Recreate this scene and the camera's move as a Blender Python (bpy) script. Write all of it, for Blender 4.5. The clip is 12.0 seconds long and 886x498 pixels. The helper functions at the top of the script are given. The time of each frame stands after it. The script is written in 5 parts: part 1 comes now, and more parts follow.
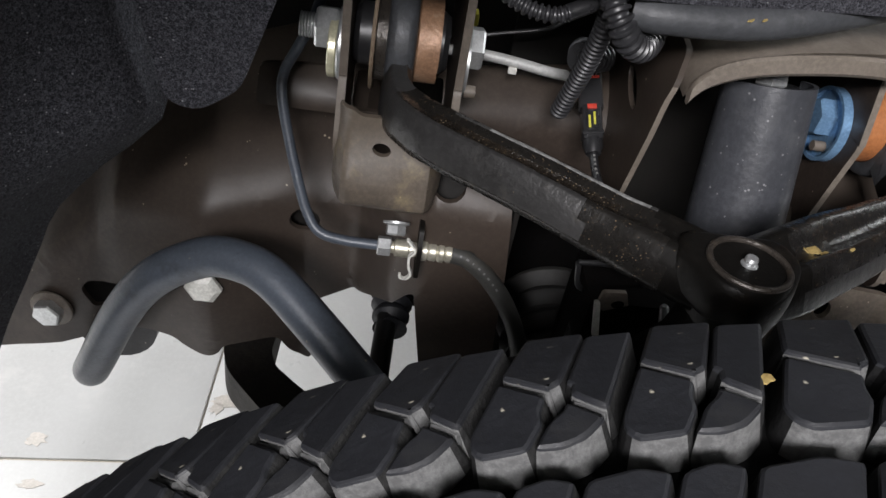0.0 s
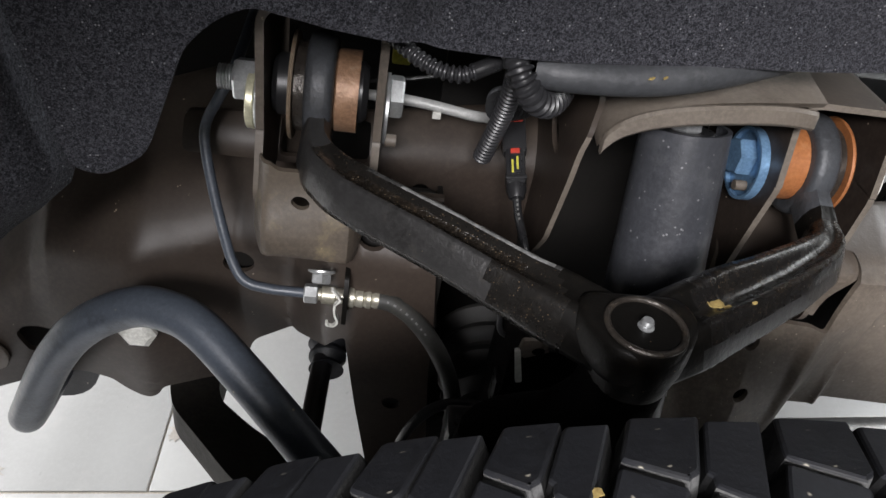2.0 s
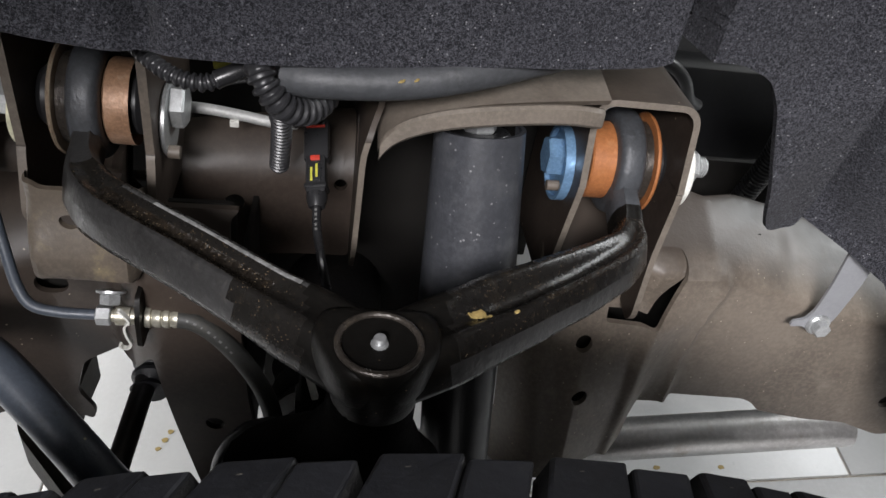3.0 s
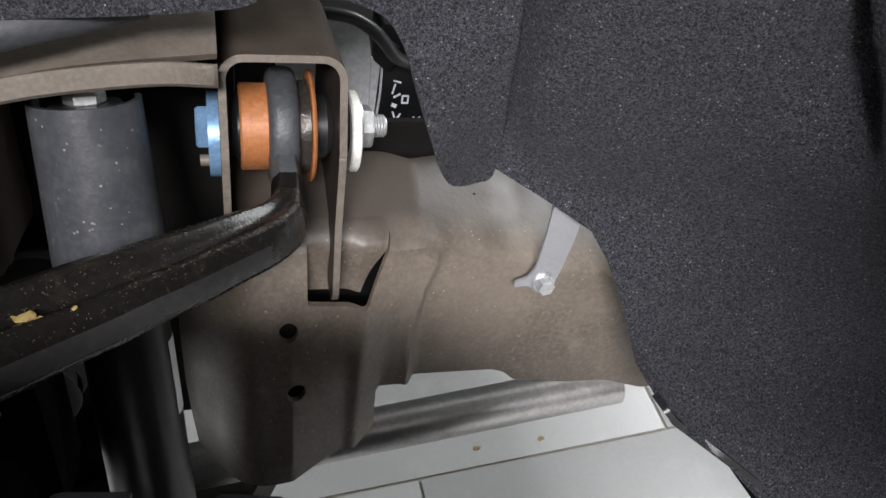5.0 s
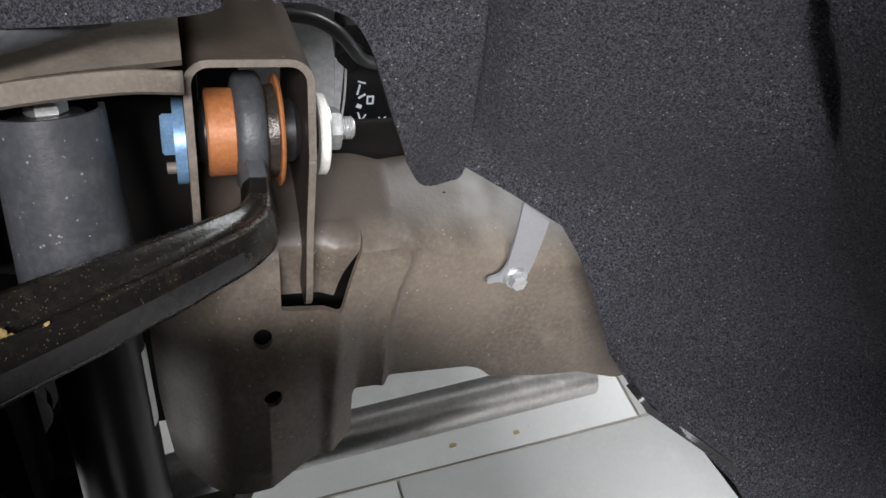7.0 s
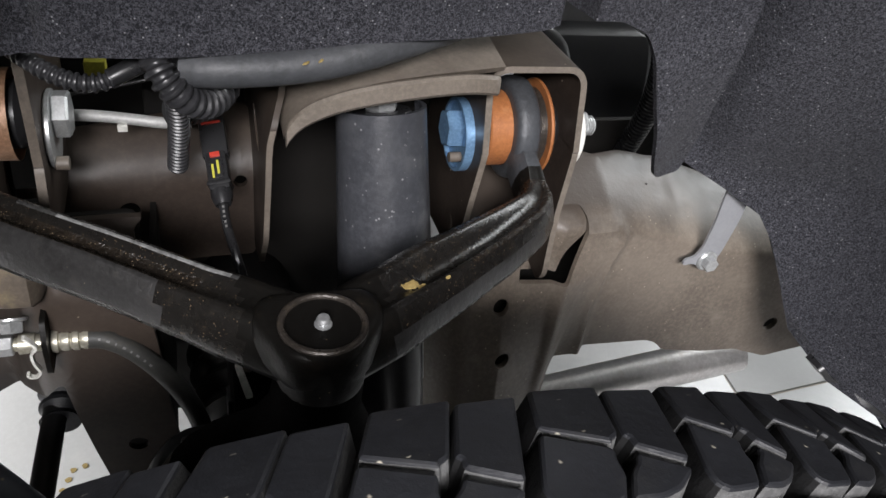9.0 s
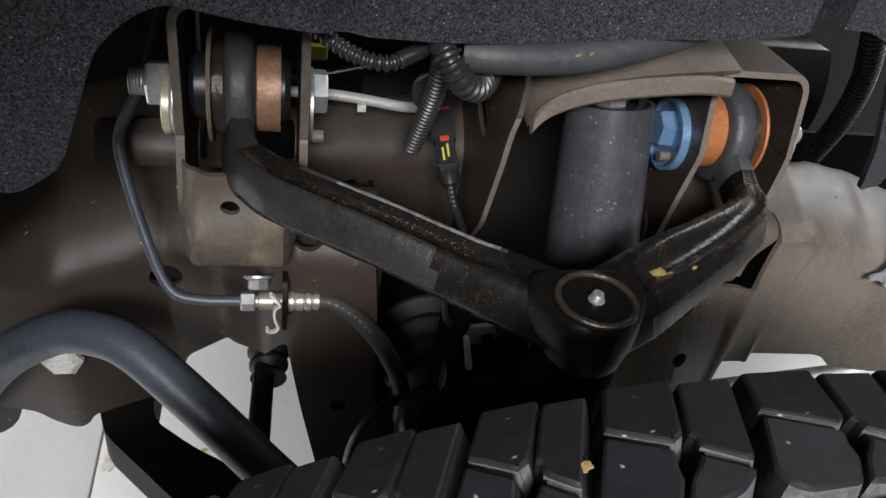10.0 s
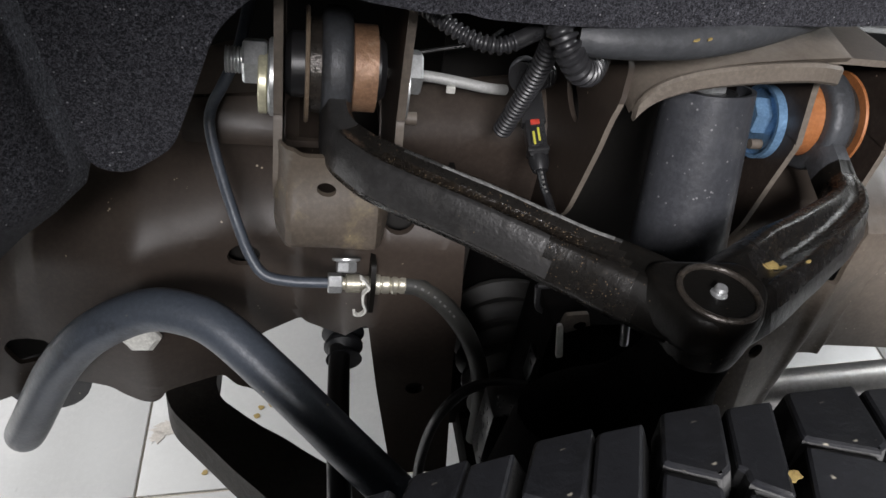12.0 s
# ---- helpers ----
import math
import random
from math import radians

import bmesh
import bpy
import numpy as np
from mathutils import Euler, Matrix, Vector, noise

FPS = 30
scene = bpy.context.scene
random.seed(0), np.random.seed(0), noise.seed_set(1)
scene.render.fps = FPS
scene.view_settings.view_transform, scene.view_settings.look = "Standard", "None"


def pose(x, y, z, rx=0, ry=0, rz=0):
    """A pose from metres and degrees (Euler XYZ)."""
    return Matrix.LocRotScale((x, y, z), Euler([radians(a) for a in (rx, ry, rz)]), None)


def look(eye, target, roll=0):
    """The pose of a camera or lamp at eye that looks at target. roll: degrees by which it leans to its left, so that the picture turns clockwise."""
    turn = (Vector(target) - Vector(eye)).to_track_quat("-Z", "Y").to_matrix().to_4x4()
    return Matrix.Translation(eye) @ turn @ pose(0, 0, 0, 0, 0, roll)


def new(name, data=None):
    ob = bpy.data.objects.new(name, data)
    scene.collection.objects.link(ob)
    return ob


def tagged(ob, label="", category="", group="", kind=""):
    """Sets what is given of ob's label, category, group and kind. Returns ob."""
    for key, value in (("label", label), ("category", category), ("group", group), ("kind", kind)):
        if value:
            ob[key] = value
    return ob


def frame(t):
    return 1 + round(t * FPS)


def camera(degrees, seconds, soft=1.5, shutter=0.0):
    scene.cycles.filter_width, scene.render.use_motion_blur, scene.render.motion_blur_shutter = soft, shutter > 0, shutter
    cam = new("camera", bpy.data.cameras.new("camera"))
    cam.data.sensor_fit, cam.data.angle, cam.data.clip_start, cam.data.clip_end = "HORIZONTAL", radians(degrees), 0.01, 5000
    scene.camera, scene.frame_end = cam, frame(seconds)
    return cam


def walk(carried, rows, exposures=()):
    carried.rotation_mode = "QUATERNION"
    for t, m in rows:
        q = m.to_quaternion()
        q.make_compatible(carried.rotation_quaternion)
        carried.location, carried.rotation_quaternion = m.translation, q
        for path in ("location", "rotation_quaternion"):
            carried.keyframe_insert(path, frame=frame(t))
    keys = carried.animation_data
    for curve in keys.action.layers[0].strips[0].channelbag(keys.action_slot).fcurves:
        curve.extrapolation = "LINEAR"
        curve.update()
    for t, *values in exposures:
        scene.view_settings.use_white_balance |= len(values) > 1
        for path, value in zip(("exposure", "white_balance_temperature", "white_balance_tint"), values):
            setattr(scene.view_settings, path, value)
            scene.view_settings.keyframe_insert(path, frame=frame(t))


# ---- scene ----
cam = camera(61.3, 12.0)
METRES, EYE, TILT, LEAN, TURN = 0.7, 0.875, -38.0, -8.4, 0.0
ROWS = [
    (0.0, 0.0, 0.0, 0.0, -0.0, 0.0, -0.0),
    (0.5, -0.0515, -0.0037, 0.0187, -0.25, -0.11, 0.32),
    (1.0, -0.0715, -0.0005, 0.0258, -0.53, -0.14, 0.49),
    (1.5, -0.0337, -0.0067, 0.035, -0.78, -0.11, 0.67),
    (2.0, 0.047, -0.0031, 0.0373, -1.23, -0.08, 1.13),
    (2.5, 0.1169, 0.0085, 0.0393, -2.13, -0.15, 2.01),
    (3.0, 0.1793, 0.0142, 0.0421, -3.58, -0.37, 3.28),
    (3.5, 0.2334, 0.0247, 0.0344, -5.94, -0.69, 5.21),
    (5.5, 0.3716, 0.0609, 0.004, -12.25, -1.72, 10.31),
    (6.0, 0.3708, 0.0618, 0.0034, -13.12, -1.96, 10.98),
    (6.5, 0.3641, 0.0622, 0.0053, -13.63, -2.1, 11.37),
    (8.5, 0.235, 0.0175, 0.0315, -14.31, -2.24, 11.53),
    (9.0, 0.1493, 0.0107, 0.0325, -12.98, -1.99, 10.39),
    (9.5, 0.0841, 0.013, 0.0319, -10.14, -1.29, 8.26),
    (10.0, 0.0329, 0.0052, 0.0346, -7.38, -0.78, 6.11),
    (10.5, -0.0004, 0.01, 0.0357, -6.0, -0.7, 5.01),
    (11.0, -0.0301, 0.0199, 0.036, -6.01, -0.79, 4.86),
    (11.5, -0.0299, 0.0409, 0.0489, -6.13, -1.69, 4.89),
    (12.0, -0.0221, 0.0193, 0.046, -6.15, -2.41, 4.93),
]
# The vehicle is built in its own axes; LEVEL stands it on the floor, which those axes do not meet squarely.
LEVEL = Matrix.Translation((0, 0, -0.0987)) @ Vector((-0.1432, -0.0980, 0.9848)).rotation_difference(Vector((0, 0, 1))).to_matrix().to_4x4()
walk(cam, [(t, LEVEL @ pose(0, 0, EYE, TILT, LEAN, TURN) @ pose(METRES * x, METRES * y, METRES * z, 90 + pitch, roll, yaw)) for t, x, y, z, yaw, pitch, roll in ROWS],
     [(0.0, 0.0), (2.5, 0.0), (3.5, 0.15), (5.5, 0.25), (6.5, 0.25), (8.5, 0.20), (9.5, 0.08), (10.5, -0.18), (12.0, -0.08)])

# ---- light ----
world = bpy.data.worlds.new("garage_air")
scene.world = world
world.use_nodes = True
wb = world.node_tree.nodes["Background"]
wb.inputs["Color"].default_value = (0.9, 0.95, 1.0, 1)
wb.inputs["Strength"].default_value = 0.05


def area_lamp(name, eye, target, sx, sy, watts, colour=(1, 1, 1)):
    d = bpy.data.lights.new(name, "AREA")
    d.shape, d.size, d.size_y, d.energy, d.color = "RECTANGLE", sx, sy, watts, colour
    ob = new(name, d)
    ob.matrix_world = look(LEVEL @ Vector(eye), LEVEL @ Vector(target))
    return ob


area_lamp("garage_lamp_side", (-0.50, -2.15, 2.24), (0.20, 0.35, 0.70), 1.2, 0.5, 168.0, (1.0, 0.975, 1.0))
area_lamp("garage_lamp_ceiling", (1.10, -1.70, 2.60), (0.20, 0.35, 0.70), 1.2, 0.4, 7.0, (1.0, 0.975, 0.985))
# Unseen lamps, added to brighten the floor ahead of and behind the wheel.
area_lamp("floor_fill_front", (-2.0, 0.75, 1.00), (-0.25, 0.58, 0.13), 1.0, 0.5, 85.0, (1.0, 0.985, 0.98))
area_lamp("floor_fill_rear", (2.4, 1.5, 2.2), (0.6, 0.7, 0.0), 1.6, 1.2, 98.0, (0.95, 0.98, 1.0))


# ---- materials ----
def material(name, base, rough=0.6, metal=0.0, dark=None, stain=None, scale=9.0, grain=400.0, grain_bump=0.15,
             big_bump=0.0, speck=None, speck_amount=0.0, speck_scale=260.0, dust=None, dust_amount=0.0, spec=0.5, rough_var=0.12, lift=1.35):
    """A worn surface: base colour, darker patches at a few centimetres, stains, grain relief, bright specks and settled dust on upward faces."""
    m = bpy.data.materials.new(name)
    m.use_nodes = True
    nt = m.node_tree
    n, l = nt.nodes, nt.links
    bsdf = n["Principled BSDF"]
    bsdf.inputs["Metallic"].default_value = metal
    bsdf.inputs["Specular IOR Level"].default_value = spec
    co = n.new("ShaderNodeTexCoord").outputs["Object"]

    def noise_tex(sc, detail=5.0, rgh=0.6):
        t = n.new("ShaderNodeTexNoise")
        t.inputs["Scale"].default_value, t.inputs["Detail"].default_value, t.inputs["Roughness"].default_value = sc, detail, rgh
        l.new(co, t.inputs["Vector"])
        return t.outputs["Fac"]

    def ramp(fac, lo, hi):
        r = n.new("ShaderNodeMapRange")
        r.inputs["From Min"].default_value, r.inputs["From Max"].default_value = lo, hi
        l.new(fac, r.inputs["Value"])
        return r.outputs["Result"]

    def mixed(fac, a, b):
        x = n.new("ShaderNodeMix")
        x.data_type = "RGBA"
        l.new(fac, x.inputs["Factor"])
        for sock, v in ((x.inputs["A"], a), (x.inputs["B"], b)):
            if isinstance(v, tuple):
                sock.default_value = (*v, 1)
            else:
                l.new(v, sock)
        return x.outputs["Result"]

    big = noise_tex(scale)
    fine = noise_tex(grain, 3.0, 0.7)
    dk = dark or tuple(c * 0.72 for c in base)
    col = mixed(ramp(big, 0.35, 0.68), base, dk)
    col = mixed(ramp(fine, 0.42, 0.9), col, tuple(min(1, c * lift) for c in base))
    if stain:
        col = mixed(ramp(noise_tex(scale * 2.7, 6, 0.7), 0.56, 0.72), col, stain)
    if dust:
        g = n.new("ShaderNodeNewGeometry")
        sep = n.new("ShaderNodeSeparateXYZ")
        l.new(g.outputs["Normal"], sep.inputs[0])
        up = ramp(sep.outputs["Z"], 0.2, 1.0)
        mul = n.new("ShaderNodeMath")
        mul.operation = "MULTIPLY"
        l.new(up, mul.inputs[0])
        l.new(ramp(noise_tex(scale * 4, 5, 0.65), 0.35, 0.75), mul.inputs[1])
        mul2 = n.new("ShaderNodeMath")
        mul2.operation = "MULTIPLY"
        mul2.inputs[1].default_value = dust_amount
        l.new(mul.outputs[0], mul2.inputs[0])
        col = mixed(mul2.outputs[0], col, dust)
    if speck:
        v = n.new("ShaderNodeTexVoronoi")
        v.inputs["Scale"].default_value = speck_scale
        l.new(co, v.inputs["Vector"])
        s2 = n.new("ShaderNodeMath")
        s2.operation = "MULTIPLY"
        l.new(ramp(v.outputs["Distance"], 0.22, 0.12), s2.inputs[0])
        l.new(ramp(noise_tex(speck_scale * 0.45, 2, 0.5), 0.74 - speck_amount, 0.76 - speck_amount), s2.inputs[1])
        col = mixed(s2.outputs[0], col, speck)
    l.new(col, bsdf.inputs["Base Color"])
    rr = n.new("ShaderNodeMapRange")
    rr.inputs["To Min"].default_value, rr.inputs["To Max"].default_value = max(0.02, rough - rough_var), min(1, rough + rough_var)
    l.new(noise_tex(scale * 5, 4, 0.6), rr.inputs["Value"])
    l.new(rr.outputs["Result"], bsdf.inputs["Roughness"])
    b = n.new("ShaderNodeBump")
    b.inputs["Strength"].default_value, b.inputs["Distance"].default_value = grain_bump, 0.0006
    l.new(fine, b.inputs["Height"])
    if big_bump:
        b2 = n.new("ShaderNodeBump")
        b2.inputs["Strength"].default_value, b2.inputs["Distance"].default_value = big_bump, 0.003
        l.new(noise_tex(scale * 6, 4, 0.6), b2.inputs["Height"])
        l.new(b2.outputs["Normal"], b.inputs["Normal"])
    l.new(b.outputs["Normal"], bsdf.inputs["Normal"])
    return m


RAIL = material("wax_coated_chassis_steel", (0.036, 0.0275, 0.022), 0.44, 0.0, (0.023, 0.017, 0.014), (0.048, 0.037, 0.029), 7, 320, 0.10, 0.06,
                (0.42, 0.36, 0.28), 0.06, 240, (0.13, 0.108, 0.084), 0.22, spec=0.28)
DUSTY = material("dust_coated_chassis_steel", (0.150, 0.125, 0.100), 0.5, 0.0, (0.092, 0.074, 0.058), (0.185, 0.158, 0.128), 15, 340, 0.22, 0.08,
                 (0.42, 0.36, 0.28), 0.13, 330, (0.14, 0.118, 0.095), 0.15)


def tone_fades(m, low, high, bare, start, fall):
    """The base colour fades between two heights to the bare colour, with an uneven border that falls away behind start.
    """
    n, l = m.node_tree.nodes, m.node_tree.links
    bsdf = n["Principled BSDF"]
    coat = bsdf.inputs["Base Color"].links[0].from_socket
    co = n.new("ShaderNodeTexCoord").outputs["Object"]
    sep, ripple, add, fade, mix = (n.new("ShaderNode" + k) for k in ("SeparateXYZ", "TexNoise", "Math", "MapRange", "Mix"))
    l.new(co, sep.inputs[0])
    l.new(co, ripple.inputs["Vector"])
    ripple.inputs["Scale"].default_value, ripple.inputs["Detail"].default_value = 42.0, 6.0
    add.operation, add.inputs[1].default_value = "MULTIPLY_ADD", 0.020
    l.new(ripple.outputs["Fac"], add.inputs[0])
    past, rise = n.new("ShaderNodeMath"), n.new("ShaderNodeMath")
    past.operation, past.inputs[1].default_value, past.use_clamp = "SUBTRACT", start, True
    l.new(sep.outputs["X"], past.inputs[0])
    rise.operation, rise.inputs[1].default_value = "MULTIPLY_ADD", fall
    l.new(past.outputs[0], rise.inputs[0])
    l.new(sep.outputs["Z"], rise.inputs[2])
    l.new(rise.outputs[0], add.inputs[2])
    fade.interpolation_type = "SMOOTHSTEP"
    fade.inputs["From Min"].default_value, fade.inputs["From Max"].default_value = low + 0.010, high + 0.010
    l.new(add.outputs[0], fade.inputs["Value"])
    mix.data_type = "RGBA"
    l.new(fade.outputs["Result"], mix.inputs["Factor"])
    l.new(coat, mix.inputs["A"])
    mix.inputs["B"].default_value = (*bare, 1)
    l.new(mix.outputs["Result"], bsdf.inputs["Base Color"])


tone_fades(DUSTY, 0.630, 0.657, (0.040, 0.031, 0.0245), 0.36, 0.17)
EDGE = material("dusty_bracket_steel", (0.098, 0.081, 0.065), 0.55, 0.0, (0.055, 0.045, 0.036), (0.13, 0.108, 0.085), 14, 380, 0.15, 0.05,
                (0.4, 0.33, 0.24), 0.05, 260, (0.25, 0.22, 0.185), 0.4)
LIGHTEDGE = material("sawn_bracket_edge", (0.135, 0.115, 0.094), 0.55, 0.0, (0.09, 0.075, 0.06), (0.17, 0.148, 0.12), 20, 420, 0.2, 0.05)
CUP = material("stained_cup_steel", (0.088, 0.071, 0.054), 0.5, 0.0, (0.05, 0.041, 0.033), (0.165, 0.132, 0.080), 16, 380, 0.2, 0.15,
               (0.4, 0.3, 0.17), 0.08, 300, (0.14, 0.115, 0.085), 0.4)
# Near-black: the shade inside the rail is put into this colour.
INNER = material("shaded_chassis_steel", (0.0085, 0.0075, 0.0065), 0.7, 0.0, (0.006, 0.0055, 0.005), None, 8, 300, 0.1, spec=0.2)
IRON = material("oily_forged_iron", (0.0105, 0.0096, 0.0086), 0.27, 0.2, (0.007, 0.0065, 0.006), (0.020, 0.0165, 0.0125), 26, 420, 0.3, 0.04,
                (0.17, 0.12, 0.075), 0.20, 850, (0.020, 0.0165, 0.012), 0.2, spec=0.5)
# Darker copy of IRON: the shade round the ball joint is put into it.
DARKIRON = material("dull_black_iron", (0.0062, 0.0057, 0.0050), 0.42, 0.1, (0.0045, 0.0041, 0.0036), (0.012, 0.0098, 0.0075), 26, 420, 0.3, 0.05, (0.2, 0.15, 0.09), 0.08, 600, spec=0.12)
DUSTIRON = material("dusty_forged_iron", (0.030, 0.0293, 0.029), 0.36, 0.2, (0.017, 0.0165, 0.016), (0.044, 0.041, 0.037), 30, 420, 0.35, 0.15,
                    (0.3, 0.24, 0.15), 0.06, 560)
EYEIRON = material("painted_bushing_eye", (0.052, 0.056, 0.062), 0.5, 0.2, (0.03, 0.03, 0.031), None, 30, 420, 0.3, 0.2)
COPPER = material("copper_rusted_sleeve", (0.30, 0.175, 0.105), 0.45, 0.25, (0.18, 0.10, 0.058), (0.36, 0.25, 0.17), 45, 500, 0.2, 0.2)
ORANGE = material("orange_rusted_sleeve", (0.33, 0.125, 0.042), 0.5, 0.15, (0.19, 0.066, 0.024), (0.40, 0.18, 0.075), 30, 500, 0.2, 0.1)
TAN = material("tan_plated_washer", (0.36, 0.28, 0.205), 0.4, 0.5, (0.24, 0.18, 0.125), (0.3, 0.17, 0.09), 40, 500, 0.15)
ZINC = material("zinc_plated_steel", (0.52, 0.53, 0.53), 0.36, 0.75, (0.40, 0.41, 0.41), None, 60, 500, 0.1)
IVORY = material("yellow_zinc_washer", (0.62, 0.60, 0.44), 0.35, 0.45, (0.5, 0.47, 0.32), None, 40, 400, 0.1)
WHITE = material("whitish_zinc_plate", (0.66, 0.66, 0.62), 0.5, 0.15, (0.50, 0.49, 0.45), None, 60, 400, 0.15)
OLIVE = material("olive_zinc_fitting", (0.46, 0.44, 0.37), 0.38, 0.7, (0.33, 0.31, 0.24), None, 60, 500, 0.1)
BLUE = material("blue_zinc_plate", (0.17, 0.30, 0.46), 0.36, 0.45, (0.11, 0.20, 0.33), None, 60, 500, 0.1)


def felt_material():
    """Pressed fibre: tangled light and dark fibres a millimetre long, pale lint, soft blotches."""
    m = bpy.data.materials.new("charcoal_felt")
    m.use_nodes = True
    n, l = m.node_tree.nodes, m.node_tree.links
    bsdf = n["Principled BSDF"]
    co = n.new("ShaderNodeTexCoord").outputs["Object"]

    def tex(kind, scale, **more):
        t = n.new(kind)
        t.inputs["Scale"].default_value = scale
        for k, v in more.items():
            t.inputs[k].default_value = v
        l.new(co, t.inputs["Vector"])
        return t

    def spread(sock, lo, hi, to0=0.0, to1=1.0):
        r = n.new("ShaderNodeMapRange")
        for k, v in (("From Min", lo), ("From Max", hi), ("To Min", to0), ("To Max", to1)):
            r.inputs[k].default_value = v
        l.new(sock, r.inputs["Value"])
        return r.outputs["Result"]

    def blend(fac, a, b):
        x = n.new("ShaderNodeMix")
        x.data_type = "RGBA"
        l.new(fac, x.inputs["Factor"])
        for sock, v in ((x.inputs["A"], a), (x.inputs["B"], b)):
            if isinstance(v, tuple):
                sock.default_value = (*v, 1)
            else:
                l.new(v, sock)
        return x.outputs["Result"]

    fibre = tex("ShaderNodeTexNoise", 860, Detail=4.0, Roughness=0.75, Distortion=1.1).outputs["Fac"]
    clump = tex("ShaderNodeTexNoise", 230, Detail=3.0, Roughness=0.6, Distortion=0.2).outputs["Fac"]
    blotch = tex("ShaderNodeTexNoise", 16, Detail=4.0, Roughness=0.6).outputs["Fac"]
    col = blend(spread(fibre, 0.44, 0.70), (0.0120, 0.0120, 0.0145), (0.122, 0.124, 0.142))
    col = blend(spread(clump, 0.50, 0.85, 0.0, 0.18), col, (0.015, 0.015, 0.018))
    col = blend(spread(blotch, 0.35, 0.75, 0.0, 0.35), col, (0.022, 0.022, 0.026))
    lint = tex("ShaderNodeTexVoronoi", 420).outputs["Distance"]
    pick = tex("ShaderNodeTexNoise", 170, Detail=1.0).outputs["Fac"]
    mul = n.new("ShaderNodeMath")
    mul.operation = "MULTIPLY"
    l.new(spread(lint, 0.20, 0.10), mul.inputs[0])
    l.new(spread(pick, 0.56, 0.62), mul.inputs[1])
    col = blend(mul.outputs[0], col, (0.24, 0.24, 0.25))
    l.new(col, bsdf.inputs["Base Color"])
    bsdf.inputs["Roughness"].default_value = 0.97
    bsdf.inputs["Specular IOR Level"].default_value = 0.1
    bsdf.inputs["Sheen Weight"].default_value = 0.04
    b1, b2 = n.new("ShaderNodeBump"), n.new("ShaderNodeBump")
    b1.inputs["Strength"].default_value, b1.inputs["Distance"].default_value = 0.8, 0.0008
    b2.inputs["Strength"].default_value, b2.inputs["Distance"].default_value = 0.5, 0.002
    l.new(fibre, b1.inputs["Height"])
    l.new(clump, b2.inputs["Height"])
    l.new(b2.outputs["Normal"], b1.inputs["Normal"])
    l.new(b1.outputs["Normal"], bsdf.inputs["Normal"])
    return m


FELT = felt_material()
RUBBER = material("tyre_rubber", (0.0165, 0.0174, 0.0205), 0.50, 0.0, (0.0115, 0.0120, 0.0140), (0.026, 0.0263, 0.0275), 22, 500, 0.25, 0.1,
                  (0.4, 0.37, 0.3), 0.06, 260, (0.014, 0.014, 0.0145), 0.3, spec=0.45)
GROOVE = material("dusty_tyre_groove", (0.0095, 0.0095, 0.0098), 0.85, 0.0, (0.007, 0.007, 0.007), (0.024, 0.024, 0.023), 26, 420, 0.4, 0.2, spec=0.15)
# Dust on slit floors and walls, with the light they catch painted in.
SLIT = material("dusty_lit_tyre_slit", (0.12, 0.121, 0.119), 0.85, 0.0, (0.06, 0.06, 0.06), (0.14, 0.14, 0.133), 40, 420, 0.4, 0.2)
WALL_TONE = material("dusty_lit_tyre_wall", (0.026, 0.026, 0.0255), 0.85, 0.0, (0.010, 0.010, 0.010), (0.04, 0.04, 0.038), 60, 420, 0.4, 0.2, spec=0.2)
BOOT = material("dusty_rubber_boot", (0.028, 0.027, 0.025), 0.6, 0.0, (0.018, 0.0175, 0.016), (0.040, 0.037, 0.032), 30, 300, 0.25)
HOSE = material("ribbed_brake_hose_rubber", (0.032, 0.032, 0.029), 0.6, 0.0, None, (0.045, 0.042, 0.034), 30, 500, 0.2)
SOFT = material("grey_rubber_hose", (0.048, 0.050, 0.054), 0.55, 0.0, (0.032, 0.034, 0.037), (0.065, 0.066, 0.068), 40, 300, 0.4, 0.1)
PLASTIC = material("black_ribbed_plastic", (0.016, 0.016, 0.017), 0.30, 0.0, None, None, 40, 300, 0.05)
COVER = material("scuffed_grey_plastic", (0.044, 0.0460, 0.0515), 0.36, 0.0, (0.029, 0.0305, 0.035), (0.064, 0.066, 0.070), 16, 300, 0.22, 0.10,
                 (0.17, 0.17, 0.175), 0.16, 300)
DULL = material("dull_aluminium", (0.40, 0.40, 0.39), 0.55, 0.3, (0.32, 0.32, 0.31), None, 50, 400, 0.15)
GLOSSY = material("glossy_black_conduit", (0.024, 0.024, 0.026), 0.34, 0.0, None, None, 40, 300, 0.04, spec=0.45)
SATIN = material("satin_black_paint", (0.015, 0.015, 0.016), 0.38, 0.0, None, None, 20, 300, 0.08)
# Darker than black iron: the deep shade under the arm is put into it.
CAST = material("shaded_cast_iron", (0.0055, 0.005, 0.005), 0.8, 0.0, (0.004, 0.0037, 0.0035), (0.009, 0.007, 0.006), 30, 300, 0.3, 0.2, spec=0.03)
DIRTY = material("dirty_black_arm", (0.028, 0.024, 0.019), 0.75, 0.0, (0.010, 0.008, 0.007), (0.030, 0.022, 0.014), 24, 300, 0.4, 0.2)
BAR = material("grey_blue_painted_bar", (0.054, 0.064, 0.080), 0.42, 0.05, (0.040, 0.047, 0.058), (0.024, 0.027, 0.032), 16, 420, 0.25, 0.15,
               (0.42, 0.36, 0.22), 0.03, 150)
PIPE = material("brushed_exhaust_steel", (0.56, 0.55, 0.54), 0.36, 0.85, (0.46, 0.44, 0.43), (0.4, 0.35, 0.31), 14, 300, 0.1)
